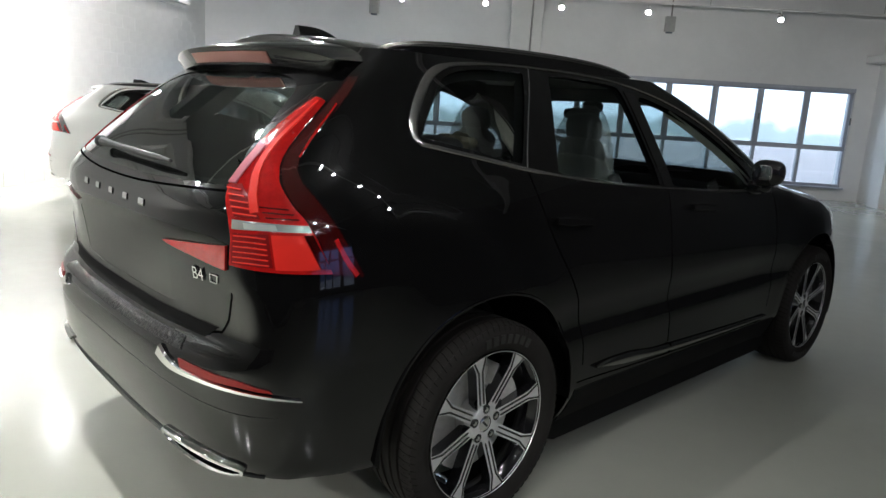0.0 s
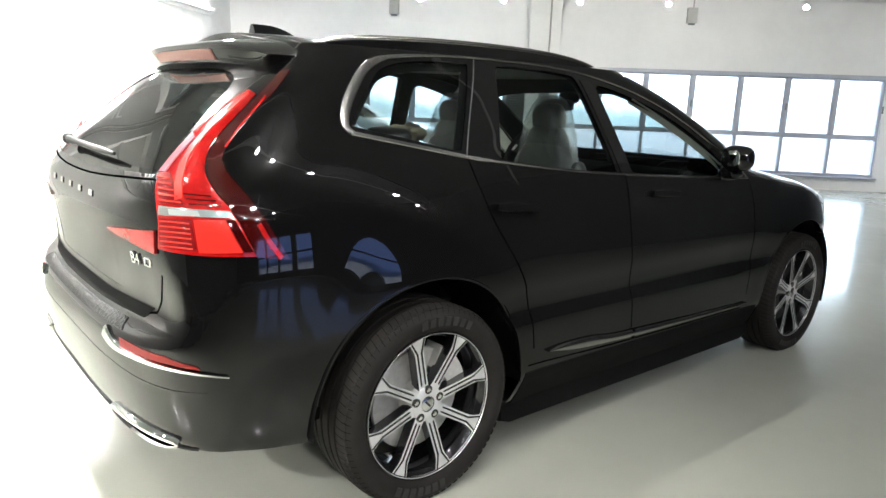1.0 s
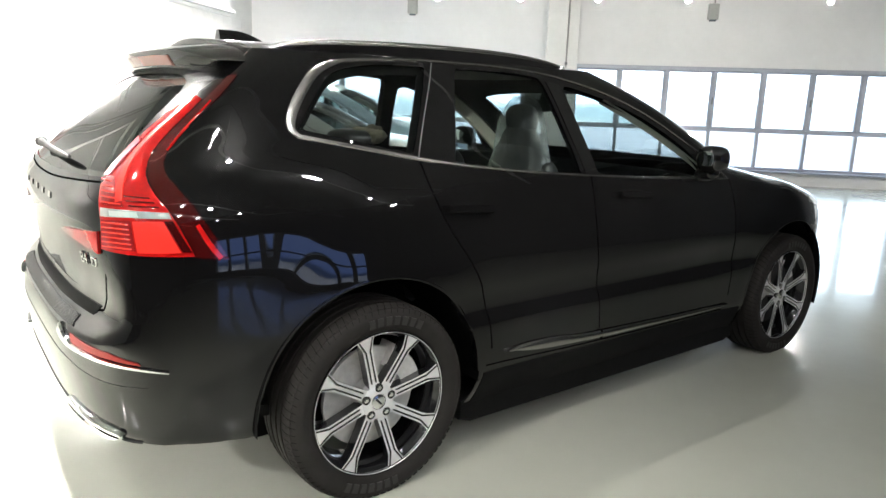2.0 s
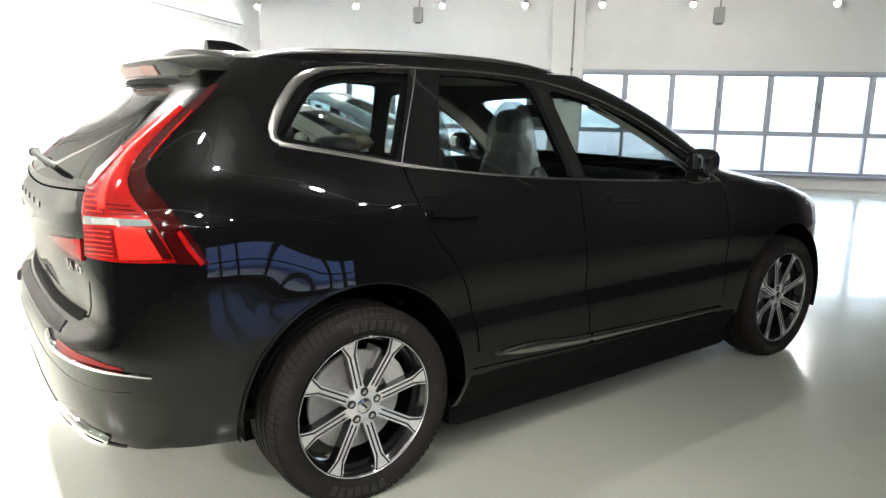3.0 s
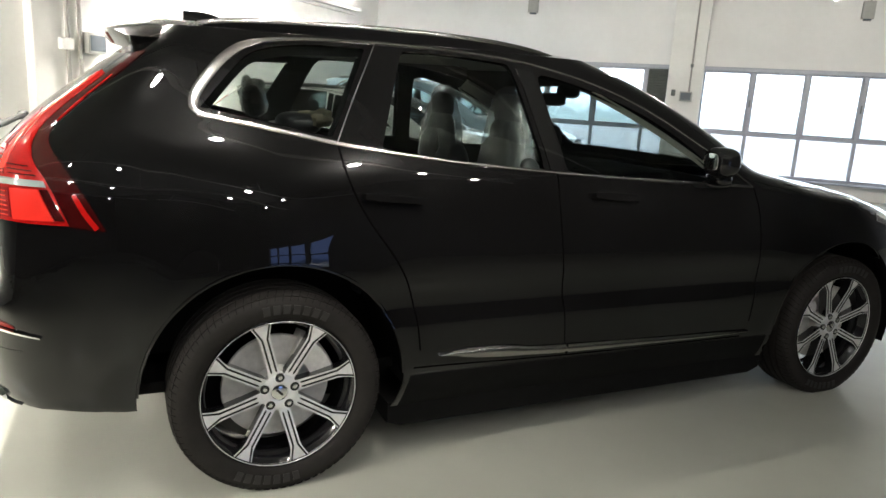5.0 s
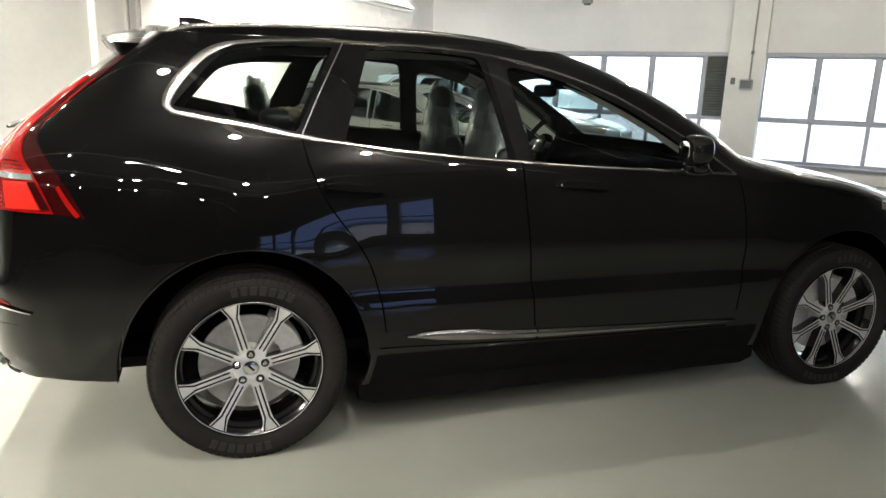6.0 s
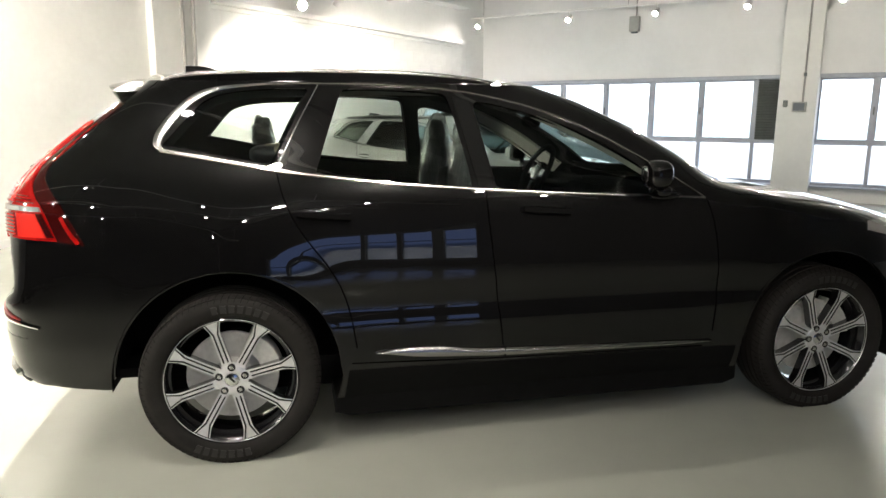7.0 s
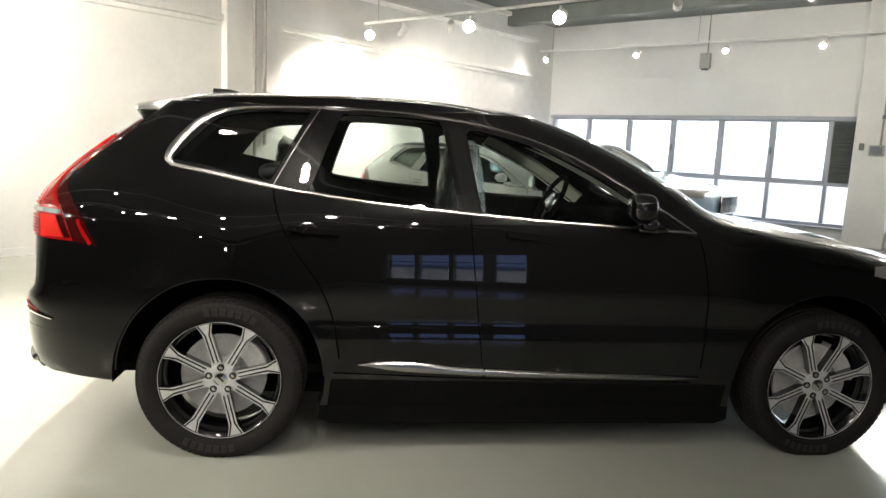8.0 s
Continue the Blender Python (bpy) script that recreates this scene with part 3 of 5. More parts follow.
# ---- end of car surface ----

def side_point(x, z, off=0.0):
    """Points and outward normals of the right-hand flank."""
    x, z = np.asarray(x, float), np.asarray(z, float)
    e = 0.004
    gx = (half_width(x + e, z) - half_width(x - e, z)) / (2 * e)
    gz = (half_width(x, z + e) - half_width(x, z - e)) / (2 * e)
    n = -np.stack([gx, np.ones_like(gx), gz], -1)
    n /= np.linalg.norm(n, axis=-1, keepdims=True)
    return np.stack([x, -half_width(x, z), z], -1) + n * off, n


def rear_point(phi, z, off=0.0):
    """Points and outward normals round the tail, by bearing and height; negative bearings lie on the left."""
    phi, z = np.asarray(phi, float), np.asarray(z, float)

    def at(p, h):
        q = around(np.abs(p), h)
        q[..., 1] *= np.where(p < 0, -1, 1)
        return q
    a, b = at(phi + 0.4, z) - at(phi - 0.4, z), at(phi, z + 0.004) - at(phi, z - 0.004)
    n = np.cross(b, a)
    n /= np.linalg.norm(n, axis=-1, keepdims=True)
    c = at(phi, z)
    n *= np.sign(np.sum(n * (c - np.array([PIV, 0, 0]) * [1, 1, 0] - np.stack([0 * z, 0 * z, z], -1)), -1, keepdims=True))
    return c + n * off, n


def lamp_point(phi, z):
    """The seat of the tail lamps, a little below the skin."""
    return rear_point(phi, z, -0.010)


def resample(pts, n):
    p = np.array(pts, float)
    d = np.concatenate([[0], np.cumsum(np.linalg.norm(np.diff(p, axis=0), axis=1))])
    t = np.linspace(0, d[-1], n)
    return np.stack([np.interp(t, d, p[:, k]) for k in range(p.shape[1])], 1)


def rounded(pts, n, passes=2):
    """A path with its corners cut soft."""
    p = [np.array(q, float) for q in pts]
    for _ in range(passes):
        q = [p[0]]
        for a, b in zip(p, p[1:]):
            q += [a * 0.75 + b * 0.25, a * 0.25 + b * 0.75]
        p = q + [p[-1]]
    return resample(p, n)


def ribbon(path, width, where, off=0.004, depth=0.008, n=60, soft=2):
    """A raised strip along a path on the body. width: one number, or one for each path point."""
    w = width if isinstance(width, (list, tuple)) else [width] * len(path)
    r = rounded([(*p, k) for p, k in zip(path, w)], n, soft)
    pos, nor = where(r[:, 0], r[:, 1])
    tan = np.gradient(pos, axis=0)
    tan /= np.linalg.norm(tan, axis=1, keepdims=True)
    c = np.cross(nor, tan)
    v = []
    for p, a, b, wd in zip(pos, nor, c, r[:, 2]):
        for s, h in ((-0.5, -depth), (-0.5, off * 0.5), (-0.33, off), (0.33, off), (0.5, off * 0.5), (0.5, -depth)):
            v.append(p + b * (wd * s) + a * h)
    f = []
    for i in range(n - 1):
        for k in range(5):
            f.append((i * 6 + k, i * 6 + k + 1, i * 6 + k + 7, i * 6 + k + 6))
    f += [tuple(range(5, -1, -1)), tuple(range(len(v) - 6, len(v)))]
    return v, f


def patch(edge_a, edge_b, where, off=0.006, depth=0.02, n=40, m=12, soft=1, bulge=0.0):
    """A raised panel on the body between two edges of the same run, with sides going in."""
    a, b = rounded(edge_a, n, soft), rounded(edge_b, n, soft)
    t = np.linspace(0, 1, m)[None, :, None]
    q = a[:, None] * (1 - t) + b[:, None] * t
    pos, nor = where(q[..., 0], q[..., 1])
    pos = pos + nor * (off + bulge * (4 * t * (1 - t)))
    v = [p for row in pos for p in row]
    f = grid_faces(n, m)
    loop = [(0, j) for j in range(m)] + [(i, m - 1) for i in range(1, n)] + [(n - 1, j) for j in range(m - 2, -1, -1)] + [(i, 0) for i in range(n - 2, 0, -1)]
    k = len(v)
    v += [pos[i, j] - nor[i, j] * depth for i, j in loop]
    L = len(loop)
    f += [(loop[i][0] * m + loop[i][1], loop[(i + 1) % L][0] * m + loop[(i + 1) % L][1], k + (i + 1) % L, k + i) for i in range(L)]
    return v, f


def inside(poly, px, pz):
    hit = np.zeros(px.shape, bool)
    for (x0, z0), (x1, z1) in zip(poly, poly[1:] + poly[:1]):
        cross = ((z0 > pz) != (z1 > pz)) & (px < (x1 - x0) * (pz - z0) / ((z1 - z0) or 1e-9) + x0)
        hit ^= cross
    return hit


def snap(poly, px, pz, reach):
    """Moves points that lie close to a closed outline onto it."""
    best, bx, bz = np.full(px.shape, 9.0), px.copy(), pz.copy()
    for (x0, z0), (x1, z1) in zip(poly, poly[1:] + poly[:1]):
        dx, dz = x1 - x0, z1 - z0
        t = np.clip(((px - x0) * dx + (pz - z0) * dz) / (dx * dx + dz * dz + 1e-12), 0, 1)
        qx, qz = x0 + t * dx, z0 + t * dz
        d = np.hypot(qx - px, qz - pz)
        m = d < best
        best, bx, bz = np.where(m, d, best), np.where(m, qx, bx), np.where(m, qz, bz)
    m = best < reach
    return np.where(m, bx, px), np.where(m, bz, pz)


def soft_poly(pts, n=72):
    p = list(pts)
    return [tuple(q) for q in rounded(p + [p[0]], n, 2)][:-1]


ARCH_R, ARCH_F = (0.0, 0.372, 0.462), (2.865, 0.366, 0.452)
QUARTER = soft_poly([(-0.235, 1.335), (0.0, 1.290), (0.185, 1.252), (0.20, 1.25), (0.355, 1.562), (0.36, 1.572), (0.20, 1.570), (0.05, 1.558), (-0.06, 1.528), (-0.12, 1.47)])
REARDOOR = soft_poly([(0.375, 1.222), (0.40, 1.213), (0.70, 1.178), (1.03, 1.152), (1.05, 1.16), (0.975, 1.545), (0.96, 1.558), (0.70, 1.573), (0.52, 1.572), (0.495, 1.56)])
FRONTDOOR = soft_poly([(1.155, 1.152), (1.18, 1.143), (1.5, 1.122), (1.94, 1.106), (1.97, 1.112), (1.90, 1.205), (1.76, 1.30), (1.58, 1.395), (1.36, 1.470), (1.16, 1.518), (1.095, 1.525), (1.09, 1.50)])
REARGLASS = soft_poly([(-0.64, 1.185), (0.0, 1.165), (0.64, 1.185), (0.56, 1.38), (0.50, 1.50), (0.0, 1.515), (-0.50, 1.50), (-0.56, 1.38)])
PLATE = soft_poly([(-0.40, 0.815), (-0.38, 0.805), (0.38, 0.805), (0.40, 0.815), (0.42, 0.98), (0.41, 0.99), (0.0, 0.995), (-0.41, 0.99), (-0.42, 0.98)], 140)
SCREEN = soft_poly([(-0.76, 1.150), (0.0, 1.135), (0.76, 1.150), (0.70, 1.34), (0.635, 1.46), (0.58, 1.53), (0.0, 1.55), (-0.58, 1.53), (-0.635, 1.46), (-0.70, 1.34)], 120)
NR, NS, NF = 30, 176, 30


def body_grid():
    """Right-hand half of the body as levels by columns, from the middle of the tail to the middle of the nose."""
    levels = np.concatenate([np.linspace(0.2, 0.95, 44), np.linspace(0.965, 1.2, 26), np.linspace(1.215, 1.6, 30)])
    rows = []
    for z in levels:
        xr, xf = float(rear_x(z)), float(front_x(z))
        xa, xb = max(-0.45, xr + 0.26), min(3.38, xf - 0.34)
        xb = max(xb, xa + 0.4)
        t = np.linspace(0, 1, 160)
        xs = xr + (xa - xr) * t**4
        rear = resample(np.stack([xs, half_width(xs, z)], 1), NR)[:-1]
        xs = np.linspace(xa, xb, NS)
        flank = np.stack([xs, half_width(xs, z)], 1)
        xs = xf - (xf - xb) * (1 - t) ** 3
        nose = resample(np.stack([xs, half_width(xs, z)], 1), NF)[1:]
        o = np.concatenate([rear, flank, nose])
        rows.append(np.stack([o[:, 0], -o[:, 1], np.full(len(o), z)], 1))
    return np.array(rows)


def skin(P, side_polys, arches, rear_polys, front_polys, reach):
    """Splits the half body into the skin and the cells inside each opening; both halves, welded along the middle."""
    P = P.copy()
    flank = np.zeros(P.shape[:2], bool)
    cols = np.arange(P.shape[1])
    k = P.shape[1] / (NR + NS + NF - 2)
    flank[:, (cols > (NR - 12) * k) & (cols < (NR + NS + 4) * k)] = True
    tail, nose = np.tile(cols < (NR + 8) * k, (P.shape[0], 1)), np.tile(cols > (NR + NS - 40) * k, (P.shape[0], 1))
    if reach:
        for poly in side_polys:
            x, z = snap(poly, P[..., 0], P[..., 2], reach)
            moved = flank & ((x != P[..., 0]) | (z != P[..., 2]))
            P[moved, 0], P[moved, 2] = x[moved], z[moved]
            P[moved, 1] = -half_width(P[moved, 0], P[moved, 2])
        for cx, cz, r in arches:
            d = np.hypot(P[..., 0] - cx, P[..., 2] - cz)
            moved = flank & (np.abs(d - r) < reach)
            s = r / d
            P[..., 0] = np.where(moved, cx + (P[..., 0] - cx) * s, P[..., 0])
            P[..., 2] = np.where(moved, cz + (P[..., 2] - cz) * s, P[..., 2])
            P[moved, 1] = -half_width(P[moved, 0], P[moved, 2])
        for polys, zone, sign in ((rear_polys, tail, -1), (front_polys, nose, 1)):
            for poly in polys:
                y, z = snap(poly, P[..., 1], P[..., 2], reach * 1.3)
                moved = zone & ((y != P[..., 1]) | (z != P[..., 2])) & (P[..., 1] < -0.002)
                y, z = np.minimum(y[moved], -0.001), z[moved]
                lo = rear_x(z) if sign < 0 else front_x(z)
                hi = lo + 0.85 if sign < 0 else lo - 0.6
                for _ in range(36):
                    mid = (lo + hi) / 2
                    less = half_width(mid, z) < -y
                    lo, hi = np.where(less, mid, lo), np.where(less, hi, mid)
                P[moved, 0], P[moved, 1], P[moved, 2] = (lo + hi) / 2, y, z
    C = (P[:-1, :-1] + P[1:, :-1] + P[:-1, 1:] + P[1:, 1:]) / 4
    ok = flank[:-1, :-1]
    owner = np.full(C.shape[:2], -1)
    for i, poly in enumerate(side_polys):
        owner[ok & inside(poly, C[..., 0], C[..., 2])] = i
    for cx, cz, r in arches:
        owner[ok & (np.hypot(C[..., 0] - cx, C[..., 2] - cz) < r)] = -2
    for i, poly in enumerate(rear_polys):
        owner[tail[:-1, :-1] & inside(poly, C[..., 1], C[..., 2]) & (C[..., 0] < 0)] = 10 + i
    for i, poly in enumerate(front_polys):
        owner[nose[:-1, :-1] & inside(poly, C[..., 1], C[..., 2]) & (C[..., 0] > 0.5)] = 20 + i
    return P, owner


def cells(P, owner, which, both, off=0.0):
    """The cells of one opening or of the skin as a mesh."""
    Q = P + OUTWARD * off if off else P
    m = P.shape[1]
    faces = [(i * m + j, i * m + j + 1, (i + 1) * m + j + 1, (i + 1) * m + j) for i, j in zip(*np.nonzero(owner == which))]
    flat = Q.reshape(-1, 3)
    used = sorted({i for q in faces for i in q})
    ix = {u: k for k, u in enumerate(used)}
    v = [tuple(flat[u]) for u in used]
    f = [tuple(ix[i] for i in q) for q in faces]
    if not both:
        return v, f
    w, g = mirrored((v, f))
    bm = bmesh.new()
    vs = [bm.verts.new(p) for p in v + w]
    for q in f + [tuple(i + len(v) for i in q) for q in g]:
        bm.faces.new([vs[i] for i in q])
    bmesh.ops.remove_doubles(bm, verts=[a for a in bm.verts if abs(a.co.y) < 0.002], dist=0.0035)
    return bm


GRID = body_grid()
OUTWARD = np.cross(np.gradient(GRID, axis=1), np.gradient(GRID, axis=0))
OUTWARD /= np.linalg.norm(OUTWARD, axis=-1, keepdims=True) + 1e-12
SKIN, OWNER = skin(GRID, [QUARTER, REARDOOR, FRONTDOOR], [ARCH_R, ARCH_F], [REARGLASS, PLATE], [SCREEN], 0.0145)
# the bumper ends higher than the sills
EDGE = np.where(SKIN[..., 0] < -0.30, 0.348 + 0.036 * np.clip((-0.5 - SKIN[..., 0]) / 0.3, 0, 1), 0.0)
LOW = SKIN[..., 2] < EDGE
OWNER[LOW[:-1, :-1] & LOW[1:, :-1] & LOW[:-1, 1:] & LOW[1:, 1:] & (OWNER == -1)] = -3
SKIN[..., 2] = np.maximum(SKIN[..., 2], EDGE)


def shrunk(poly, d):
    """A closed outline drawn in by d."""
    p = np.array(poly)
    tan = np.roll(p, -1, 0) - np.roll(p, 1, 0)
    nor = np.stack([-tan[:, 1], tan[:, 0]], 1) / (np.linalg.norm(tan, axis=1, keepdims=True) + 1e-9)
    area = np.sum(p[:, 0] * np.roll(p[:, 1], -1) - np.roll(p[:, 0], -1) * p[:, 1])
    return [tuple(q) for q in p + nor * d * (1 if area > 0 else -1)]


IN_Q, IN_R, IN_F = shrunk(QUARTER, 0.018), shrunk(REARDOOR, -0.012), shrunk(FRONTDOOR, -0.006)
IN_G, IN_S = shrunk(REARGLASS, 0.03), shrunk(SCREEN, 0.012)
LINING, LOWN = skin(GRID, [IN_Q, IN_R, IN_F], [], [IN_G], [IN_S], 0.0145)
LINING = LINING - OUTWARD * 0.032
LINING[..., 1] = np.minimum(LINING[..., 1], 0)
LOWN[(LINING[:-1, :-1, 2] < 0.5) & (LOWN == -1)] = -3
LOWN[(LINING[:-1, :-1, 0] > 2.22) & (LINING[:-1, :-1, 2] < 1.15)] = -3
LOWN[(LINING[:-1, :-1, 0] < 0.55) & (LINING[:-1, :-1, 2] < 0.98)] = -3


def roof_data(drop=0.0, h=0.052):
    top = GRID[-1]
    m = 13
    v = []
    for j, p in enumerate(top):
        k = min(1, j / 14, (len(top) - 1 - j) / 30)
        k = k * k * (3 - 2 * k)
        for i in range(m):
            s = -1 + 2 * i / (m - 1)
            v.append((p[0], p[1] * -s, 1.6 - drop + h * (1 - abs(s) ** 2.2) * k))
    return v, grid_faces(len(top), m, True)


# ---- wheel ----
def wheel_meshes():
    """Meshes of one road wheel, outer face towards -y, hub at the origin."""
    out = {}
    prof = [(0.270, 0.095), (0.282, 0.112), (0.318, 0.124), (0.345, 0.120), (0.360, 0.108)]
    seq = [(0.366, 0.100)]
    for y in (0.062, 0.022, -0.022, -0.062):
        seq += [(0.371, y + 0.006), (0.362, y + 0.004), (0.362, y - 0.004), (0.371, y - 0.006)]
    seq.append((0.366, -0.100))
    out["tyre"] = lathe(prof + seq + [(r, -y) for r, y in reversed(prof)] + [(0.270, 0.095)], 72)
    v, f = [], []
    for i in range(76):
        a = 2 * math.pi * i / 76
        c, sn, c2, s2 = math.cos(a), math.sin(a), math.cos(a + 0.058), math.sin(a + 0.058)
        for y in (0.108, -0.108):
            e = 0.02 if y > 0 else -0.02
            k = len(v)
            for r, yy in ((0.3655, y - e), (0.3585, y + e * 0.1), (0.3695, y - e), (0.3615, y + e * 0.22)):
                v += [(r * c, yy, r * sn), (r * c2, yy, r * s2)]
            f += [(k + 4, k + 5, k + 7, k + 6), (k, k + 1, k + 5, k + 4), (k + 2, k + 6, k + 7, k + 3), (k, k + 4, k + 6, k + 2), (k + 1, k + 3, k + 7, k + 5)]
    out["tyre"] = joined(out["tyre"], (v, f))
    v, f = [], []
    for i in range(84):
        a = 2 * math.pi * i / 84
        k = len(v)
        for n_, (r, y) in enumerate(((0.346, 0.1215), (0.3595, 0.1105), (0.3675, 0.101), (0.3722, 0.088), (0.3722, 0.070))):
            for w_ in (-0.0026, 0.0026):
                v.append((r * math.cos(a - 0.012 * n_ + w_), -y, r * math.sin(a - 0.012 * n_ + w_)))
        f += [(k + 2 * n_, k + 2 * n_ + 1, k + 2 * n_ + 3, k + 2 * n_ + 2) for n_ in range(4)]
    out["sipes"] = (v, f)
    out["barrel"] = lathe([(0.262, 0.09), (0.245, 0.08), (0.232, 0.0), (0.235, -0.05), (0.250, -0.088), (0.262, -0.098), (0.266, -0.104), (0.266, -0.108), (0.262, -0.110), (0.256, -0.104)], 64)
    out["rim_lip"] = lathe([(0.2580, -0.099), (0.2590, -0.107), (0.2605, -0.110), (0.2645, -0.107), (0.262, -0.100)], 64)
    out["disc"] = lathe([(0.075, -0.018), (0.190, -0.018), (0.193, -0.010), (0.190, 0.0), (0.075, 0.0)], 48)
    out["hat"] = lathe([(0.0, -0.05), (0.07, -0.05), (0.08, -0.018), (0.08, 0.03)], 32)
    # spoke: a flat arm that flares into the lip, laid along +x
    def arm(outline, y_out, y_in, y_tip):
        """outline: (radius, half width); the face dips towards the hub."""
        v, f = [], []
        for r, w in outline:
            t = (r - 0.05) / 0.21
            yo = y_out + (y_tip - y_out) * t
            v += [(r, yo, -w), (r, yo, w), (r, yo + y_in, w * 0.86), (r, yo + y_in, -w * 0.86)]
        for i in range(len(outline) - 1):
            for k in range(4):
                a, b = i * 4 + k, i * 4 + (k + 1) % 4
                f.append((a, b, b + 4, a + 4))
        f += [(3, 2, 1, 0), tuple(range(len(v) - 4, len(v)))]
        return v, f
    for key in ("barrel", "rim_lip"):
        out[key] = ([(x * 1.033, y, z * 1.033) for x, y, z in out[key][0]], out[key][1])
    line = [(0.045, 0.0225), (0.075, 0.0205), (0.13, 0.0190), (0.205, 0.0190), (0.226, 0.0215), (0.246, 0.0290), (0.2655, 0.0370)]
    out["spoke"] = arm(line, -0.080, 0.003, -0.103)
    out["spoke_back"] = arm([(r, w * 0.98) for r, w in line], -0.077, 0.045, -0.100)
    gv, gf = arm([(0.078, 0.0018), (0.085, 0.0032), (0.17, 0.0034), (0.212, 0.0035), (0.222, 0.0037), (0.2635, 0.0030)], -0.0826, 0.004, -0.1050)
    for nm, sg in (("groove_a", -1), ("groove_b", 1)):
        out[nm] = ([(x, y, z + sg * (0.0090 + max(0, x - 0.212) * 0.37)) for x, y, z in gv], gf)
    out["centre"] = lathe([(0.030, -0.086), (0.034, -0.088), (0.060, -0.0875), (0.066, -0.084), (0.067, -0.045)], 40)
    out["cap"] = lathe([(0.0, -0.086), (0.024, -0.0865), (0.029, -0.083), (0.031, -0.076)], 28)
    out["cap_bar"] = boxes((-0.016, 0.016, -0.0895, -0.0862, -0.004, 0.004), bevel=0.0015)
    out["nut"] = lathe([(0.0, -0.0915), (0.0075, -0.0915), (0.0105, -0.089), (0.0105, -0.076)], 6)
    out["nut_well"] = lathe([(0.0, -0.0888), (0.0165, -0.0888), (0.0165, -0.08)], 16)
    v, f = lathe([(0.125, -0.052), (0.205, -0.052), (0.211, -0.042), (0.211, 0.03), (0.125, 0.03), (0.125, -0.052)], 10, 62, 5)
    f += [tuple(range(6)), tuple(range(len(v) - 1, len(v) - 7, -1))]
    out["caliper"] = (v, f)
    a = radians(4.2)
    lv = []
    for r, y in ((0.301, -0.1238), (0.333, -0.1252)):
        for b in (0, a):
            lv += [(r * math.cos(b), y - 0.0008, r * math.sin(b)), (r * math.cos(b), y + 0.004, r * math.sin(b))]
    out["mark"] = (lv, [(0, 2, 6, 4), (0, 1, 3, 2), (4, 6, 7, 5), (0, 4, 5, 1), (2, 3, 7, 6)])
    return out


WHEEL_MATS = {"tyre": RUBBER, "barrel": RIMBLACK, "rim_lip": MACHINED, "disc": DISC, "hat": DISC, "spoke": MACHINED, "spoke_back": RIMBLACK, "sipes": SHADOWGAP, "groove_a": RIMBLACK, "groove_b": RIMBLACK, "centre": MACHINED, "cap": BRIGHT, "cap_bar": RIMBLACK, "nut": BRIGHT, "nut_well": RIMBLACK, "caliper": CALIPER, "mark": LETTER}
WHEEL_DATA = {}
for key, data in wheel_meshes().items():
    o = part(key, data, WHEEL_MATS[key])
    WHEEL_DATA[key] = o.data
    bpy.data.objects.remove(o)


def wheel(car, x, side, hub, spin, nuts, marks, rad=1.0):
    """One wheel under its car. side: -1 right, 1 left."""
    w = new("wheel", WHEEL_DATA["barrel"])
    w.parent = car
    w.matrix_basis = pose(x, side * 0.835, hub, 0, 0, 0 if side < 0 else 180) @ Matrix.Scale(rad, 4)
    def sub(name, key, m=Matrix()):
        o = new(name, WHEEL_DATA[key])
        o.parent = w
        o.matrix_basis = m
        return o
    sub("tyre", "tyre")
    sub("tread_pattern", "sipes")
    if marks:
        for c0 in (82, 262):
            for k in range(7):
                sub("sidewall_mark", "mark", pose(0, 0, 0, 0, -(c0 + (k - 3.5) * 6.2), 0))
    sub("rim_lip", "rim_lip")
    sub("brake_disc", "disc")
    sub("disc_hat", "hat")
    sub("brake_caliper", "caliper", pose(0, 0, 0, 0, 180 * (side > 0), 0))
    for k in range(8):
        r = pose(0, 0, 0, 0, -(spin + 45 * k), 0)
        sub("spoke", "spoke", r)
        sub("spoke_back", "spoke_back", r)
        sub("spoke_groove", "groove_a", r)
        sub("spoke_groove", "groove_b", r)
    sub("wheel_centre", "centre")
    sub("hub_cap", "cap")
    sub("cap_bar", "cap_bar", pose(0, 0, 0, 0, 45, 0))
    for k in range(5):
        a = radians(spin + nuts + 72 * k)
        m = pose(0.055 * math.cos(a), 0, 0.055 * math.sin(a))
        sub("nut_well", "nut_well", m)
        sub("wheel_nut", "nut", m)


def both(name, data, mat, car, label=""):
    part(name, data, mat, car, label)
    part(name, mirrored(data), mat, car, label)


def blob(centre, size, power=2.6, n=16, m=24, tilt=0.0):
    """A rounded block: superellipsoid."""
    v, f = [], []
    sg = lambda c: math.copysign(abs(c) ** (2 / power), c)
    rot = Matrix.Rotation(radians(tilt), 3, "Y")
    for i in range(n + 1):
        th = math.pi * (i / n - 0.5)
        for j in range(m):
            ph = 2 * math.pi * j / m
            p = rot @ Vector((size[0] * sg(math.cos(th)) * sg(math.cos(ph)), size[1] * sg(math.cos(th)) * sg(math.sin(ph)), size[2] * sg(math.sin(th))))
            v.append((centre[0] + p.x, centre[1] + p.y, centre[2] + p.z))
    for i in range(n):
        for j in range(m):
            f.append((i * m + j, i * m + (j + 1) % m, (i + 1) * m + (j + 1) % m, (i + 1) * m + j))
    return v, f


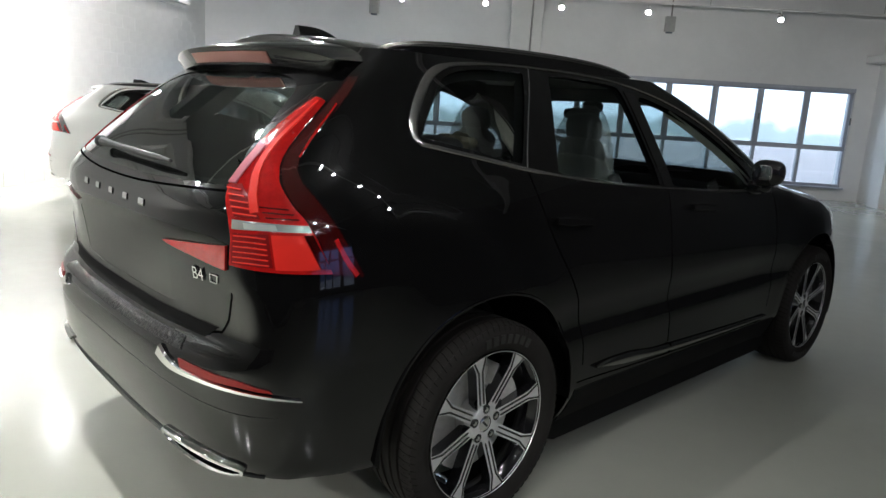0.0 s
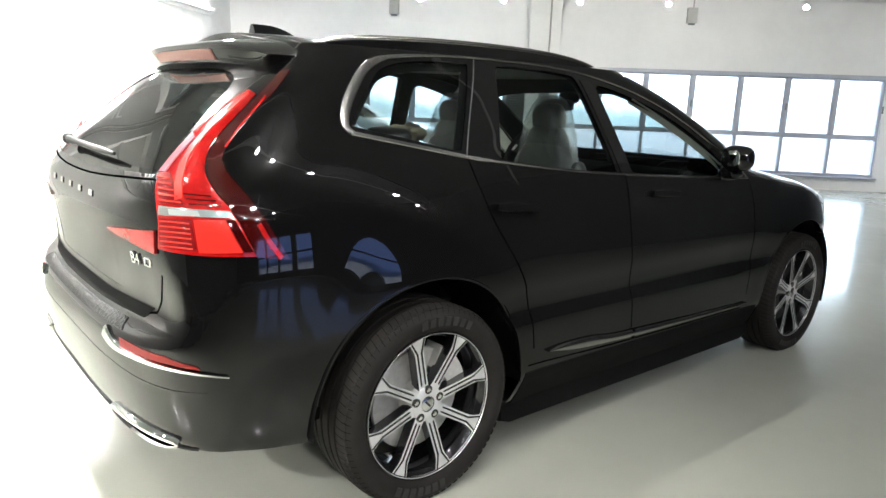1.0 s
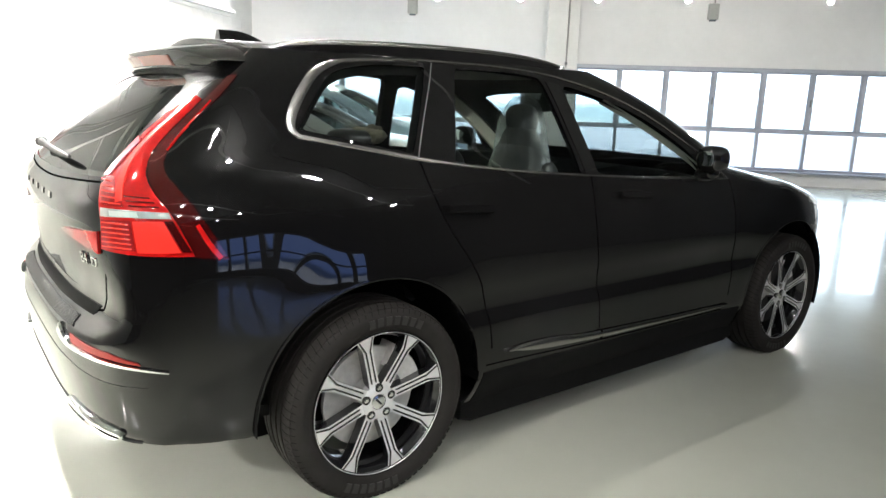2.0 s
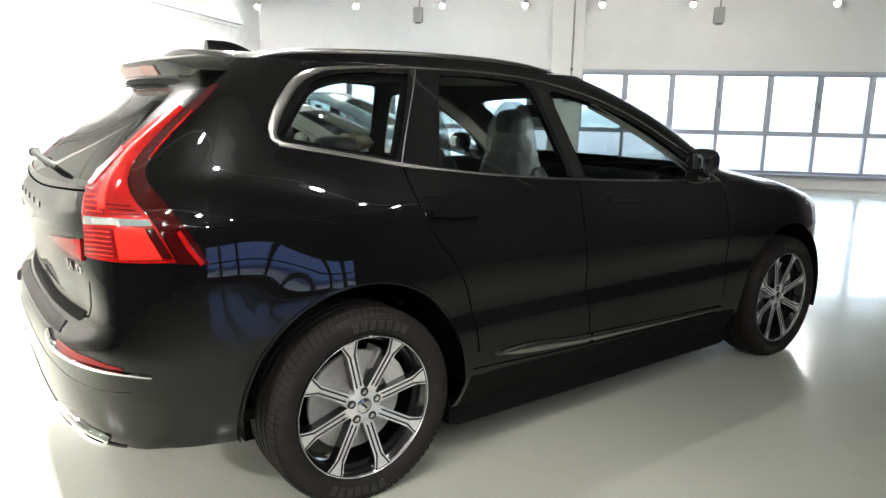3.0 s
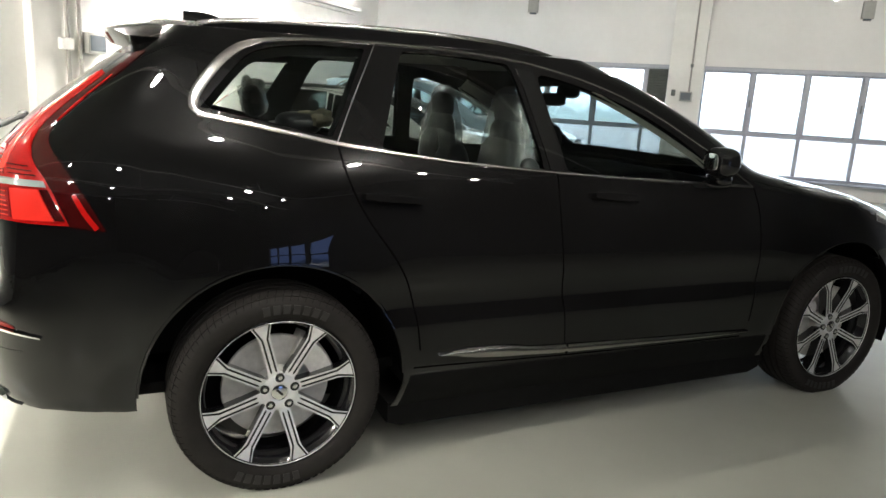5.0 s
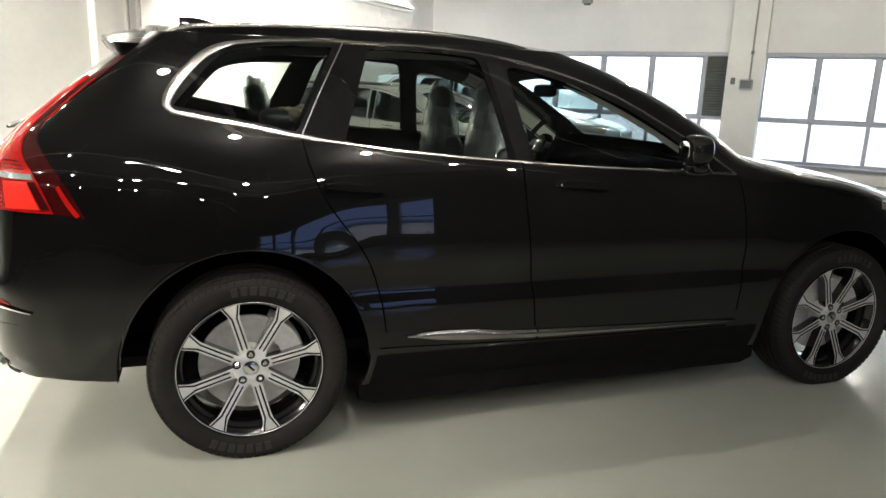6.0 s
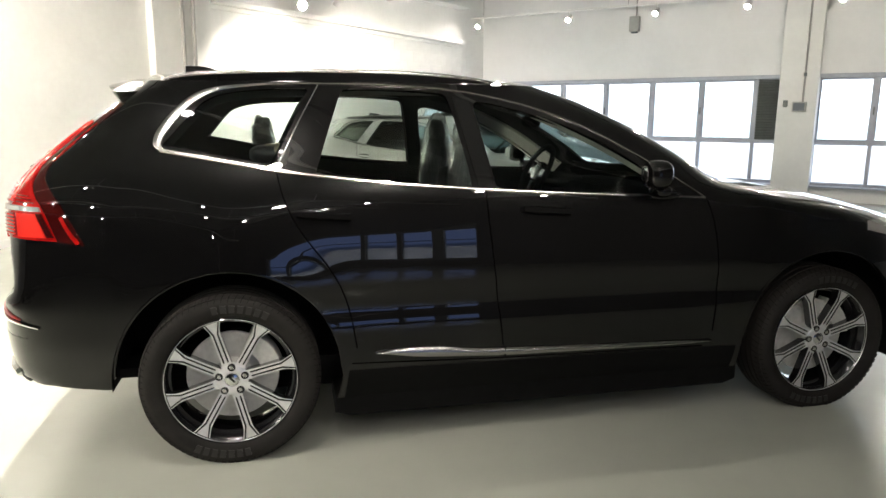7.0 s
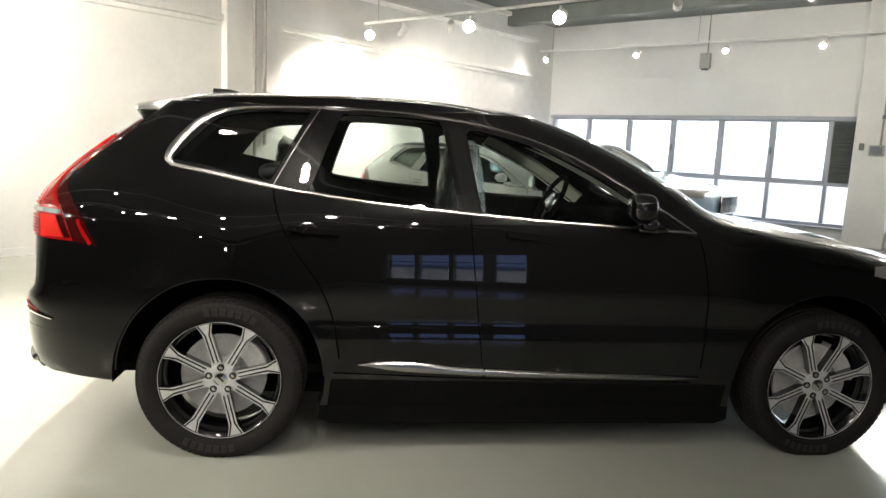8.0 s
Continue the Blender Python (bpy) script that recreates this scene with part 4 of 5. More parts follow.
def seat(car, x, y, wrapped):
    """Front seat with cushion, upright backrest, side bolsters and headrest, in a clear delivery wrap. x: middle of the backrest."""
    s = part("seat", joined(blob((x + 0.26, y, 0.66), (0.29, 0.26, 0.11), 3.5), blob((x + 0.26, y + 0.23, 0.69), (0.27, 0.055, 0.10), 2.6), blob((x + 0.26, y - 0.23, 0.69), (0.27, 0.055, 0.10), 2.6)), LEATHER, car)
    part("backrest", joined(blob((x, y, 0.96), (0.075, 0.205, 0.30), 2.8, tilt=-4), blob((x, y, 1.22), (0.055, 0.135, 0.12), 2.4, tilt=-4), blob((x + 0.03, y + 0.19, 0.92), (0.075, 0.045, 0.25), 2.5, tilt=-4), blob((x + 0.03, y - 0.19, 0.92), (0.075, 0.045, 0.25), 2.5, tilt=-4)), LEATHER, s)
    part("headrest", joined(blob((x, y, 1.365), (0.045, 0.100, 0.075), 2.6, tilt=-6), tube([(x, y + 0.05, 1.32), (x, y + 0.05, 1.22)], 0.008), tube([(x, y - 0.05, 1.32), (x, y - 0.05, 1.22)], 0.008)), LEATHER, s)
    if wrapped:
        # a loose bag, hung from the headrest like a tent
        zs = np.linspace(0.74, 1.475, 34)
        hx = smooth_interp(zs, np.array([0.70, 1.05, 1.30, 1.44, 1.48]), np.array([0.105, 0.095, 0.070, 0.046, 0.012]))
        hy = smooth_interp(zs, np.array([0.70, 1.05, 1.30, 1.44, 1.48]), np.array([0.250, 0.215, 0.150, 0.100, 0.045]))
        n, v = 56, []
        for z, a, b in zip(zs, hx, hy):
            for k in range(n):
                c, d = math.cos(2 * math.pi * k / n), math.sin(2 * math.pi * k / n)
                px, py = a * math.copysign(abs(c) ** 0.7, c), b * math.copysign(abs(d) ** 0.7, d)
                q = 1 + noise.noise(Vector((px * 30, py * 24 + y * 9, z * 3.0))) * 0.16 + noise.noise(Vector((px * 50, py * 50, z * 22 + y))) * 0.05
                v.append((x + px * q, y + py * q, z))
        f = [(i * n + k, i * n + (k + 1) % n, (i + 1) * n + (k + 1) % n, (i + 1) * n + k) for i in range(len(zs) - 1) for k in range(n)] + [tuple(range(len(v) - n, len(v)))]
        part("plastic_wrap", (v, f), WRAP, s, "crumpled clear plastic delivery wrap")


def crumpled(centre, size, seed, amount=0.25):
    """A blob with creased sides."""
    v, f = blob(centre, size, 2.2, 18, 28)
    c = Vector(centre)
    return [tuple(c + (Vector(p) - c) * (1 + amount * noise.noise((Vector(p) - c) * 18 + Vector((seed, 0, 0))) + 0.4 * amount * noise.noise((Vector(p) - c) * 55))) for p in v], f


def interior(car, wrapped=True):
    part("lining", cells(LINING, LOWN, -1, True), TRIMIN, car)
    part("headliner", roof_data(0.03), LINER, car)
    both("pillar_trim", ribbon([(1.40, 1.512), (1.58, 1.438), (1.78, 1.338), (1.96, 1.228), (2.12, 1.12)], [0.075, 0.085, 0.09, 0.095, 0.10], side_point, -0.045, 0.06, 40), PILLAR, car, "pale grey windscreen pillar trim")
    part("cabin_floor", boxes((-0.75, 2.45, -0.80, 0.80, 0.36, 0.40)), UNDER, car)
    part("dashboard", joined(blob((2.16, 0, 0.93), (0.26, 0.80, 0.155), 4.0, 14, 40), blob((1.95, 0.38, 1.065), (0.12, 0.20, 0.045), 3.0), blob((1.82, 0, 0.75), (0.5, 0.13, 0.17), 4.0)), TRIMIN, car)
    w = part("steering_wheel", torus_data(0.178, 0.016), TRIMIN, car)
    w.matrix_basis = pose(1.80, 0.38, 1.115, 0, -62, 0)
    part("wheel_boss", joined(blob((0, 0, -0.02), (0.075, 0.075, 0.03), 3.0), blob((0, 0.1, -0.01), (0.028, 0.08, 0.012), 3.0), blob((0, -0.1, -0.01), (0.028, 0.08, 0.012), 3.0), blob((-0.1, 0, -0.01), (0.08, 0.03, 0.012), 3.0)), GLOSS, w)
    seat(car, 1.15, -0.37, wrapped)
    seat(car, 1.15, 0.37, wrapped)
    part("rear_bench", joined(blob((0.62, 0, 0.66), (0.30, 0.62, 0.11), 4.0, 12, 40), blob((0.27, 0, 0.95), (0.085, 0.62, 0.31), 4.0, 16, 40, tilt=-18)), LEATHER, car)
    hr = part("rear_headrest", blob((0.125, 0.40, 1.335), (0.05, 0.110, 0.080), 2.6, tilt=-14), LEATHER, car)
    part("folded_headrest", blob((0.17, -0.40, 1.275), (0.085, 0.115, 0.045), 2.6), LEATHER, car)
    if wrapped:
        part("headrest_wrap", joined(crumpled((0.125, 0.40, 1.345), (0.062, 0.125, 0.092), 3.0, 0.3), crumpled((0.10, 0.46, 1.425), (0.022, 0.04, 0.035), 5.0), crumpled((0.15, 0.34, 1.42), (0.022, 0.035, 0.03), 8.0)), WRAP, hr, "crumpled clear plastic wrap")
        part("crumpled_paper", crumpled((0.235, -0.42, 1.295), (0.070, 0.09, 0.034), 11.0, 0.55), PAPER, car, "crumpled brown paper on the folded headrest")
    part("load_cover", boxes((-0.62, 0.10, -0.62, 0.62, 1.02, 1.04), bevel=0.008), TRIMIN, car)
    part("inner_mirror", joined(blob((1.62, 0, 1.43), (0.022, 0.12, 0.034), 3.5), blob((1.72, 0, 1.475), (0.06, 0.05, 0.035), 3.0)), TRIMIN, car)


def torus_data(R, r, n=48, m=12):
    v = [((R + r * math.cos(2 * math.pi * j / m)) * math.cos(2 * math.pi * i / n), (R + r * math.cos(2 * math.pi * j / m)) * math.sin(2 * math.pi * i / n), r * math.sin(2 * math.pi * j / m)) for i in range(n) for j in range(m)]
    f = [(i * m + j, ((i + 1) % n) * m + j, ((i + 1) % n) * m + (j + 1) % m, i * m + (j + 1) % m) for i in range(n) for j in range(m)]
    return v, f


def boxdata(x0, x1, y0, y1, z0, z1):
    v = [(x, y, z) for x in (x0, x1) for y in (y0, y1) for z in (z0, z1)]
    return v, [(0, 1, 3, 2), (4, 6, 7, 5), (0, 4, 5, 1), (2, 3, 7, 6), (0, 2, 6, 4), (1, 5, 7, 3)]


def boxdata_bevel(x0, x1, y0, y1, z0, z1, r=0.018):
    """A long bar with its lower outer edge rounded and its ends drawn in."""
    prof = [(y1, z1), (y0, z1)] + [(y0 + r - r * math.cos(radians(a)), z0 + r - r * math.sin(radians(a))) for a in (0, 30, 60, 90)] + [(y1, z0)]
    xs, v = [x0, x0 + 0.06, x1 - 0.06, x1], []
    for i, x in enumerate(xs):
        for y, z in prof:
            v.append((x, y, z + (0.02 if i in (0, 3) and z < z1 - 0.01 else 0.0)))
    k = len(prof)
    f = [(i * k + j, i * k + (j + 1) % k, (i + 1) * k + (j + 1) % k, (i + 1) * k + j) for i in range(3) for j in range(k)]
    return v, f + [tuple(range(k)), tuple(range(4 * k - 1, 3 * k - 1, -1))]


# ---- estate cars and SUVs share one body ----
WIPER = (-30, 37, 1.212, 1.205)     # bearings and heights of its ends


def build_car(name, m, label, paint, chrome_letters, detail=True, low=False):
    car = thing(name, m, label, "car", "parked cars")
    part("body", cells(SKIN, OWNER, -1, True), paint, car)
    part("roof", roof_data(), paint, car)
    part("underbody", joined(boxdata(-0.36, 3.45, -0.66, 0.66, 0.21, 0.34), boxdata(-0.80, -0.36, -0.62, 0.62, 0.315, 0.40)), UNDER, car)
    # Sill edge reaches low, taking in the shade beneath the car.
    both("sill_skirt", boxdata_bevel(0.43, 2.44, -0.868, -0.60, 0.128, 0.235), SHADECLAD, car, "dull black lower edge of the sill")
    for i, (nm, gl) in enumerate((("quarter_window", TINT), ("rear_door_window", TINT), ("front_door_window", GLASS))):
        both(nm, cells(SKIN, OWNER, i, False, -0.004), gl, car)
    part("tailgate_window", cells(SKIN, OWNER, 10, True, -0.003), TAILTINT, car)
    part("windscreen", cells(SKIN, OWNER, 20, True, -0.003), GLASS, car)
    part("plate_panel", cells(SKIN, OWNER, 11, True, -0.0008), paint, car, "plain plate panel with no plate")
    part("plate_screw", blob((-0.886, 0.13, 0.905), (0.004, 0.012, 0.014), 2.5, 8, 10), PLASTIC, car)
    for cx, cz, r in (ARCH_R, ARCH_F):
        path = [(cx + r * math.cos(radians(a)), cz + r * math.sin(radians(a))) for a in range(2 if cx < 1 else -14, 180 if cx > 1 else 184, 7)]
        both("arch_lip", ribbon(path, 0.012, side_point, 0.0008, 0.03, 80, 1), paint, car)
        v, f = lathe([(r + 0.004, -0.93), (r + 0.004, -0.52), (0.1, -0.52)], 40, 200 if cx > 1 else 187, -17 if cx > 1 else -4)
        both("arch_liner", ([(p[0] + cx, p[1], p[2] + cz) for p in v], f), UNDER, car)
    # bright trim round the side glass
    belt = [(-0.245, 1.313), (0.0, 1.270), (0.22, 1.229), (0.38, 1.207), (0.61, 1.180), (0.86, 1.158), (1.10, 1.141), (1.48, 1.118), (1.78, 1.105), (1.98, 1.098)]
    both("belt_trim", ribbon(belt, [0.017] * 3 + [0.009] * 7, side_point, 0.006, 0.006, 110, 1), CHROME, car, "satin chrome window trim")
    top = [(-0.235, 1.312), (-0.262, 1.330), (-0.250, 1.376), (-0.205, 1.440), (-0.135, 1.515), (-0.07, 1.553), (0.02, 1.575), (0.18, 1.588), (0.41, 1.593), (0.75, 1.590), (1.01, 1.573), (1.25, 1.530), (1.45, 1.475), (1.66, 1.392), (1.92, 1.245), (2.17, 1.092)]
    both("window_arch_trim", ribbon(top, [0.018, 0.028, 0.035, 0.036, 0.033, 0.030, 0.017, 0.010, 0.008, 0.008, 0.008, 0.008, 0.008, 0.008, 0.008, 0.007], side_point, 0.006, 0.006, 150, 1), CHROME, car, "satin chrome window trim")
    both("quarter_post", ribbon([(0.213, 1.236), (0.30, 1.41), (0.40, 1.586)], [0.004, 0.004, 0.004], side_point, 0.003, 0.006, 30), DARKTRIM, car)
    both("centre_post", patch([(1.075, 1.15), (1.06, 1.22), (1.0, 1.54)], [(1.14, 1.146), (1.13, 1.22), (1.075, 1.53)], side_point, 0.003, 0.006, 24, 6), GLOSS, car)
    both("mirror_base_trim", ribbon([(2.00, 1.094), (2.18, 1.086)], 0.012, side_point, 0.006, 0.006, 12), CHROME, car)
    # door and panel gaps
    gaps = [[(0.213, 1.228), (0.235, 1.12), (0.30, 0.98), (0.44, 0.80), (0.50, 0.64), (0.525, 0.47)], [(1.105, 1.138), (1.115, 1.0), (1.15, 0.72), (1.185, 0.44)], [(2.19, 1.082), (2.23, 0.95), (2.26, 0.70), (2.245, 0.44)], [(0.50, 0.402), (1.2, 0.376), (2.2, 0.366)]]
    for k, g in enumerate(gaps):
        both("panel_gap", ribbon(g, 0.006, side_point, 0.0012, 0.003, 60), SHADOWGAP, car)
    for x0 in (0.29, 1.27):
        both("door_handle", joined(ribbon([(x0, 1.052), (x0 + 0.07, 1.047), (x0 + 0.22, 1.036)], [0.026, 0.036, 0.030], side_point, 0.030, -0.016, 24), ribbon([(x0 + 0.012, 1.050), (x0 + 0.03, 1.049)], 0.028, side_point, 0.026, 0.004, 8), ribbon([(x0 + 0.185, 1.039), (x0 + 0.207, 1.037)], 0.026, side_point, 0.026, 0.004, 8)), paint, car)
        both("handle_cup", patch([(x0 + 0.03, 1.075), (x0 + 0.18, 1.068)], [(x0 + 0.03, 1.020), (x0 + 0.18, 1.012)], side_point, 0.001, 0.002, 14, 8, 0), GLOSS, car)
    # Dark panel covers the sill and the shaded space below its blade.
    both("sill_cladding", patch([(0.47, 0.205), (1.4, 0.205), (2.40, 0.205)], [(0.49, 0.372), (1.4, 0.362), (2.38, 0.356)], side_point, 0.003, 0.004, 60, 10, 0), SHADECLAD, car, "dull black lower sill cladding")
    # sill blade
    lowr = [(0.605, 0.441), (0.72, 0.421), (0.84, 0.410), (1.03, 0.400), (1.19, 0.391), (1.77, 0.383), (2.10, 0.381), (2.235, 0.392)]
    upr = [(0.615, 0.447), (0.70, 0.459), (0.90, 0.455), (1.03, 0.435), (1.19, 0.428), (1.77, 0.408), (2.08, 0.402), (2.240, 0.396)]
    both("sill_blade", patch(lowr, upr, side_point, 0.008, 0.010, 60, 8, 1, 0.010), CHROME, car, "satin metal sill trim")
    both("sill_blade_gap", ribbon([(1.193, 0.388), (1.193, 0.430)], 0.006, side_point, 0.0155, 0.004, 6), SHADOWGAP, car)
    # mirrors
    for s in (-1, 1):
        hs = part("door_mirror", joined(blob((1.870, s * 0.985, 1.205), (0.060, 0.076, 0.064), 2.8, 16, 28), blob((1.925, s * 0.925, 1.125), (0.045, 0.060, 0.030), 2.6), blob((1.965, s * 0.885, 1.10), (0.075, 0.035, 0.022), 2.6)), paint, car)
        mg = part("mirror_glass", blob((0, 0, 0), (0.003, 0.048, 0.038), 3.0), MIRROR, hs)
        mg.matrix_basis = pose(1.8105, s * 0.985, 1.206, 0, 0, s * 14)
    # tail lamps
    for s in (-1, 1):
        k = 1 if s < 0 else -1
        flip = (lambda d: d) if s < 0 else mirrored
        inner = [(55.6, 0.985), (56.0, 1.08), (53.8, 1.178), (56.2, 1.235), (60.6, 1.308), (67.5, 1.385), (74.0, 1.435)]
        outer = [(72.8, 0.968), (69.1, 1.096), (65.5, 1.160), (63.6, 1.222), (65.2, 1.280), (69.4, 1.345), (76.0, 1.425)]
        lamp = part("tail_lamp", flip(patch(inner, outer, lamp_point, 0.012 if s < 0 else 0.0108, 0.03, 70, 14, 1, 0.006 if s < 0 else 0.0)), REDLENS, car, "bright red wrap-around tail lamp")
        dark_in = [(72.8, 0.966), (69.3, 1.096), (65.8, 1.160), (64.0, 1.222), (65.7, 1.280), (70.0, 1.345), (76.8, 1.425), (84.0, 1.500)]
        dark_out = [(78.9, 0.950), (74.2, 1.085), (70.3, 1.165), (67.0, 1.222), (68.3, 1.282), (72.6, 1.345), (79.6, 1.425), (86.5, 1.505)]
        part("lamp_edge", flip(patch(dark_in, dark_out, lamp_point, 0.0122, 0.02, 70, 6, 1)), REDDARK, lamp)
        if s < 0 or not detail:
            part("clear_band", flip(patch([(56.5, 1.083), (62, 1.085), (69.0, 1.080)], [(56.5, 1.106), (62, 1.104), (68.5, 1.098)], lamp_point, 0.022, 0.012, 24, 5, 0)), CLEARLENS, lamp, "clear reversing light band")
            part("clear_band_centre", flip(patch([(58.6, 1.086), (63.6, 1.086)], [(58.4, 1.101), (63.3, 1.100)], lamp_point, 0.0235, 0.004, 12, 4, 0)), BOXGREY, lamp, "grey centre of the clear band")
            part("lamp_chamber", flip(patch([(56.4, 0.992), (56.6, 1.074)], [(63.0, 0.990), (62.2, 1.076)], lamp_point, 0.0195, 0.006, 12, 8, 0)), REDMID, lamp)
            part("lamp_chamber", flip(patch([(56.6, 1.114), (54.6, 1.185)], [(61.0, 1.112), (57.6, 1.190)], lamp_point, 0.0195, 0.006, 12, 8, 0)), REDMID, lamp)
            part("stop_field", flip(patch([(63.4, 0.985), (62.6, 1.075)], [(70.4, 0.982), (67.6, 1.074)], lamp_point, 0.021, 0.01, 14, 10, 0)), REDGLOW, lamp)
            part("field_gap", flip(patch([(70.6, 0.984), (67.8, 1.074)], [(72.2, 0.982), (69.2, 1.074)], lamp_point, 0.0205, 0.01, 14, 4, 0)), REDDARK, lamp)
            for i in range(6):
                z = 0.998 + i * 0.0138
                part("lamp_rib", flip(ribbon([(56.8, z), (59.6, z + 0.001), (62.4 - i * 0.1, z - 0.002)], 0.0055, lamp_point, 0.0225, 0.002, 12)), REDGLOW, lamp)
            for i in range(5):
                z = 1.120 + i * 0.0142
                part("lamp_rib", flip(ribbon([(56.5 - i * 0.4, z), (60.4 - i * 0.7, z - 0.002)], 0.0055, lamp_point, 0.0225, 0.002, 12)), REDGLOW, lamp)
            for i in range(3):
                z = 1.116 + i * 0.012
                part("lamp_rib", flip(ribbon([(61.8 - i * 0.5, z), (67.0 - i * 0.8, z - 0.003)], 0.004, lamp_point, 0.0205, 0.002, 12)), REDDARK, lamp)
            part("light_guide", flip(ribbon([(60.0, 1.125), (59.4, 1.18), (60.6, 1.245), (64.0, 1.305), (69.8, 1.372), (74.5, 1.42)], [0.034, 0.036, 0.030, 0.024, 0.016, 0.006], lamp_point, 0.021, 0.002, 40)), REDGLOW, lamp)
            part("lamp_facet", flip(patch([(54.8, 1.19), (57.0, 1.238), (61.0, 1.302)], [(56.4, 1.19), (58.3, 1.233), (61.8, 1.288)], lamp_point, 0.0205, 0.004, 24, 5, 1)), PINKLENS, lamp, "pale pink facet in the lens")
            part("outer_guide", flip(ribbon([(73.4, 1.06), (75.4, 1.00), (77.4, 0.957)], [0.018, 0.022, 0.022], lamp_point, 0.0142, 0.002, 20)), REDLENS, lamp)
            part("outer_guide", flip(ribbon([(68.0, 1.27), (71.6, 1.335), (78.2, 1.42)], [0.004, 0.009, 0.006], lamp_point, 0.0142, 0.002, 30)), REDLENS, lamp)
        part("tailgate_lamp", flip(patch([(38.5, 0.997), (47, 0.985), (55.2, 0.968)], [(37.0, 1.004), (47, 1.022), (55.2, 1.036)], rear_point, 0.008, 0.02, 30, 8, 0)), REDDARK if s > 0 else REDLENS, car, "flat red lamp piece on the tailgate")
        part("reflector_trim", flip(ribbon([(38.5, 0.685), (41, 0.668), (44.5, 0.656), (52, 0.658), (58, 0.654), (62.7, 0.643), (67.5, 0.624)], [0.045, 0.036, 0.022, 0.014, 0.012, 0.009, 0.005], rear_point, 0.012, 0.01, 60, 1)), BRIGHT, car, "bright chrome blade")
        part("rear_reflector", flip(patch([(45.5, 0.668), (58, 0.665), (63, 0.652)], [(45.0, 0.690), (57, 0.684), (62.5, 0.660)], rear_point, 0.005, 0.01, 24, 5, 0)), REFLEX, car)
        ring = [(39.5, 0.438), (48, 0.437), (57.5, 0.424), (59.0, 0.412), (56.0, 0.386), (50, 0.370), (43.5, 0.384), (39.5, 0.430), (39.6, 0.438)]
        ex = part("exhaust_trim", flip(ribbon(ring, [0.016, 0.020, 0.020, 0.014, 0.010, 0.010, 0.010, 0.012, 0.016], rear_point, 0.016, 0.012, 90, 1)), BRIGHT, car, "bright chrome tailpipe surround")
        part("tailpipe_mouth", flip(patch([(42.5, 0.392), (50, 0.374), (56.0, 0.389)], [(40.5, 0.433), (48, 0.432), (57.5, 0.418)], rear_point, 0.007, 0.03, 24, 6, 0)), SHADOWGAP, ex)
    part("bumper_shelf_film", patch([(-45, 0.738), (-25, 0.736), (0, 0.736), (25, 0.736), (45, 0.738)], [(-45, 0.710), (-25, 0.708), (0, 0.707), (25, 0.708), (45, 0.710)], rear_point, 0.003, 0.004, 90, 10, 0), FILM, car, "crinkled dark film over the loading edge")
    # Dark strip painted where the tailgate overhang shades the loading edge.
    part("loading_edge_shade", patch([(-50, 0.749), (-25, 0.743), (0, 0.742), (25, 0.743), (50, 0.749)], [(-53, 0.790), (-30, 0.783), (0, 0.782), (30, 0.783), (53, 0.790)], rear_point, 0.003, 0.004, 90, 8, 0), SHADECLAD, car, "dull black trim under the tailgate")
    part("tailgate_gap", ribbon([(-56, 1.14), (-56.5, 0.97), (-55.5, 0.79), (-50, 0.762), (-25, 0.757), (0, 0.757), (25, 0.757), (50, 0.762), (55.5, 0.79), (56.5, 0.97), (56, 1.14)], 0.007, rear_point, 0.0012, 0.004, 160, 1), SHADOWGAP, car)
    part("glass_base_gap", ribbon([(-54, 1.172), (-25, 1.150), (0, 1.146), (25, 1.150), (54, 1.172)], 0.007, rear_point, 0.0012, 0.004, 100, 1), SHADOWGAP, car)
    part("bumper_crease", ribbon([(-64, 0.578), (-36, 0.606), (0, 0.610), (36, 0.606), (64, 0.578)], 0.004, rear_point, 0.0012, 0.004, 100, 1), GLOSS, car)
    part("lower_valance", patch([(-62, 0.386), (-30, 0.386), (0, 0.386), (30, 0.386), (62, 0.386)], [(-60, 0.392), (-34, 0.43), (0, 0.44), (34, 0.43), (60, 0.392)], rear_point, 0.004, 0.01, 80, 10, 0), PLASTIC, car)
    # spoiler with its stop lamp
    n, prof = 61, [(0.13, 0.012), (0.0, 0.010), (-0.115, -0.014), (-0.128, -0.020), (-0.125, -0.032), (-0.095, -0.080), (0.02, -0.105), (0.10, -0.105)]

    def spoiler_at(y, dx, dz):
        e = min(1.0, abs(y) / 0.605)
        return (-0.395 + dx * (1 - 0.25 * e**4) + 0.055 * e**3, y, 1.612 + dz * (1.0001 - e**10) ** 0.5 - 0.030 * e**3 - 0.030 * e**8)
    v = [spoiler_at(-0.605 + 1.21 * i / (n - 1), dx, dz) for i in range(n) for dx, dz in prof]
    k = len(prof)
    f = grid_faces(n, k) + [tuple(range(k)), tuple(range(len(v) - 1, len(v) - k - 1, -1))]
    sp = part("roof_spoiler", (v, f), paint, car)
    v = [spoiler_at(-0.29 + 0.58 * i / 20, dx, dz) for i in range(21) for dx, dz in ((-0.118, -0.036), (-0.127, -0.038), (-0.105, -0.073), (-0.094, -0.076))]
    part("stop_lamp", (v, grid_faces(21, 4) + [(0, 1, 2, 3), (83, 82, 81, 80)]), STOPLENS, sp, "dull red high stop lamp")
    # roof rails and fin
    rail = [(-0.25, 0.555, 1.590), (-0.20, 0.562, 1.612), (-0.06, 0.570, 1.630), (0.3, 0.575, 1.644), (0.7, 0.575, 1.646), (1.0, 0.565, 1.634), (1.22, 0.545, 1.606), (1.36, 0.525, 1.565)]
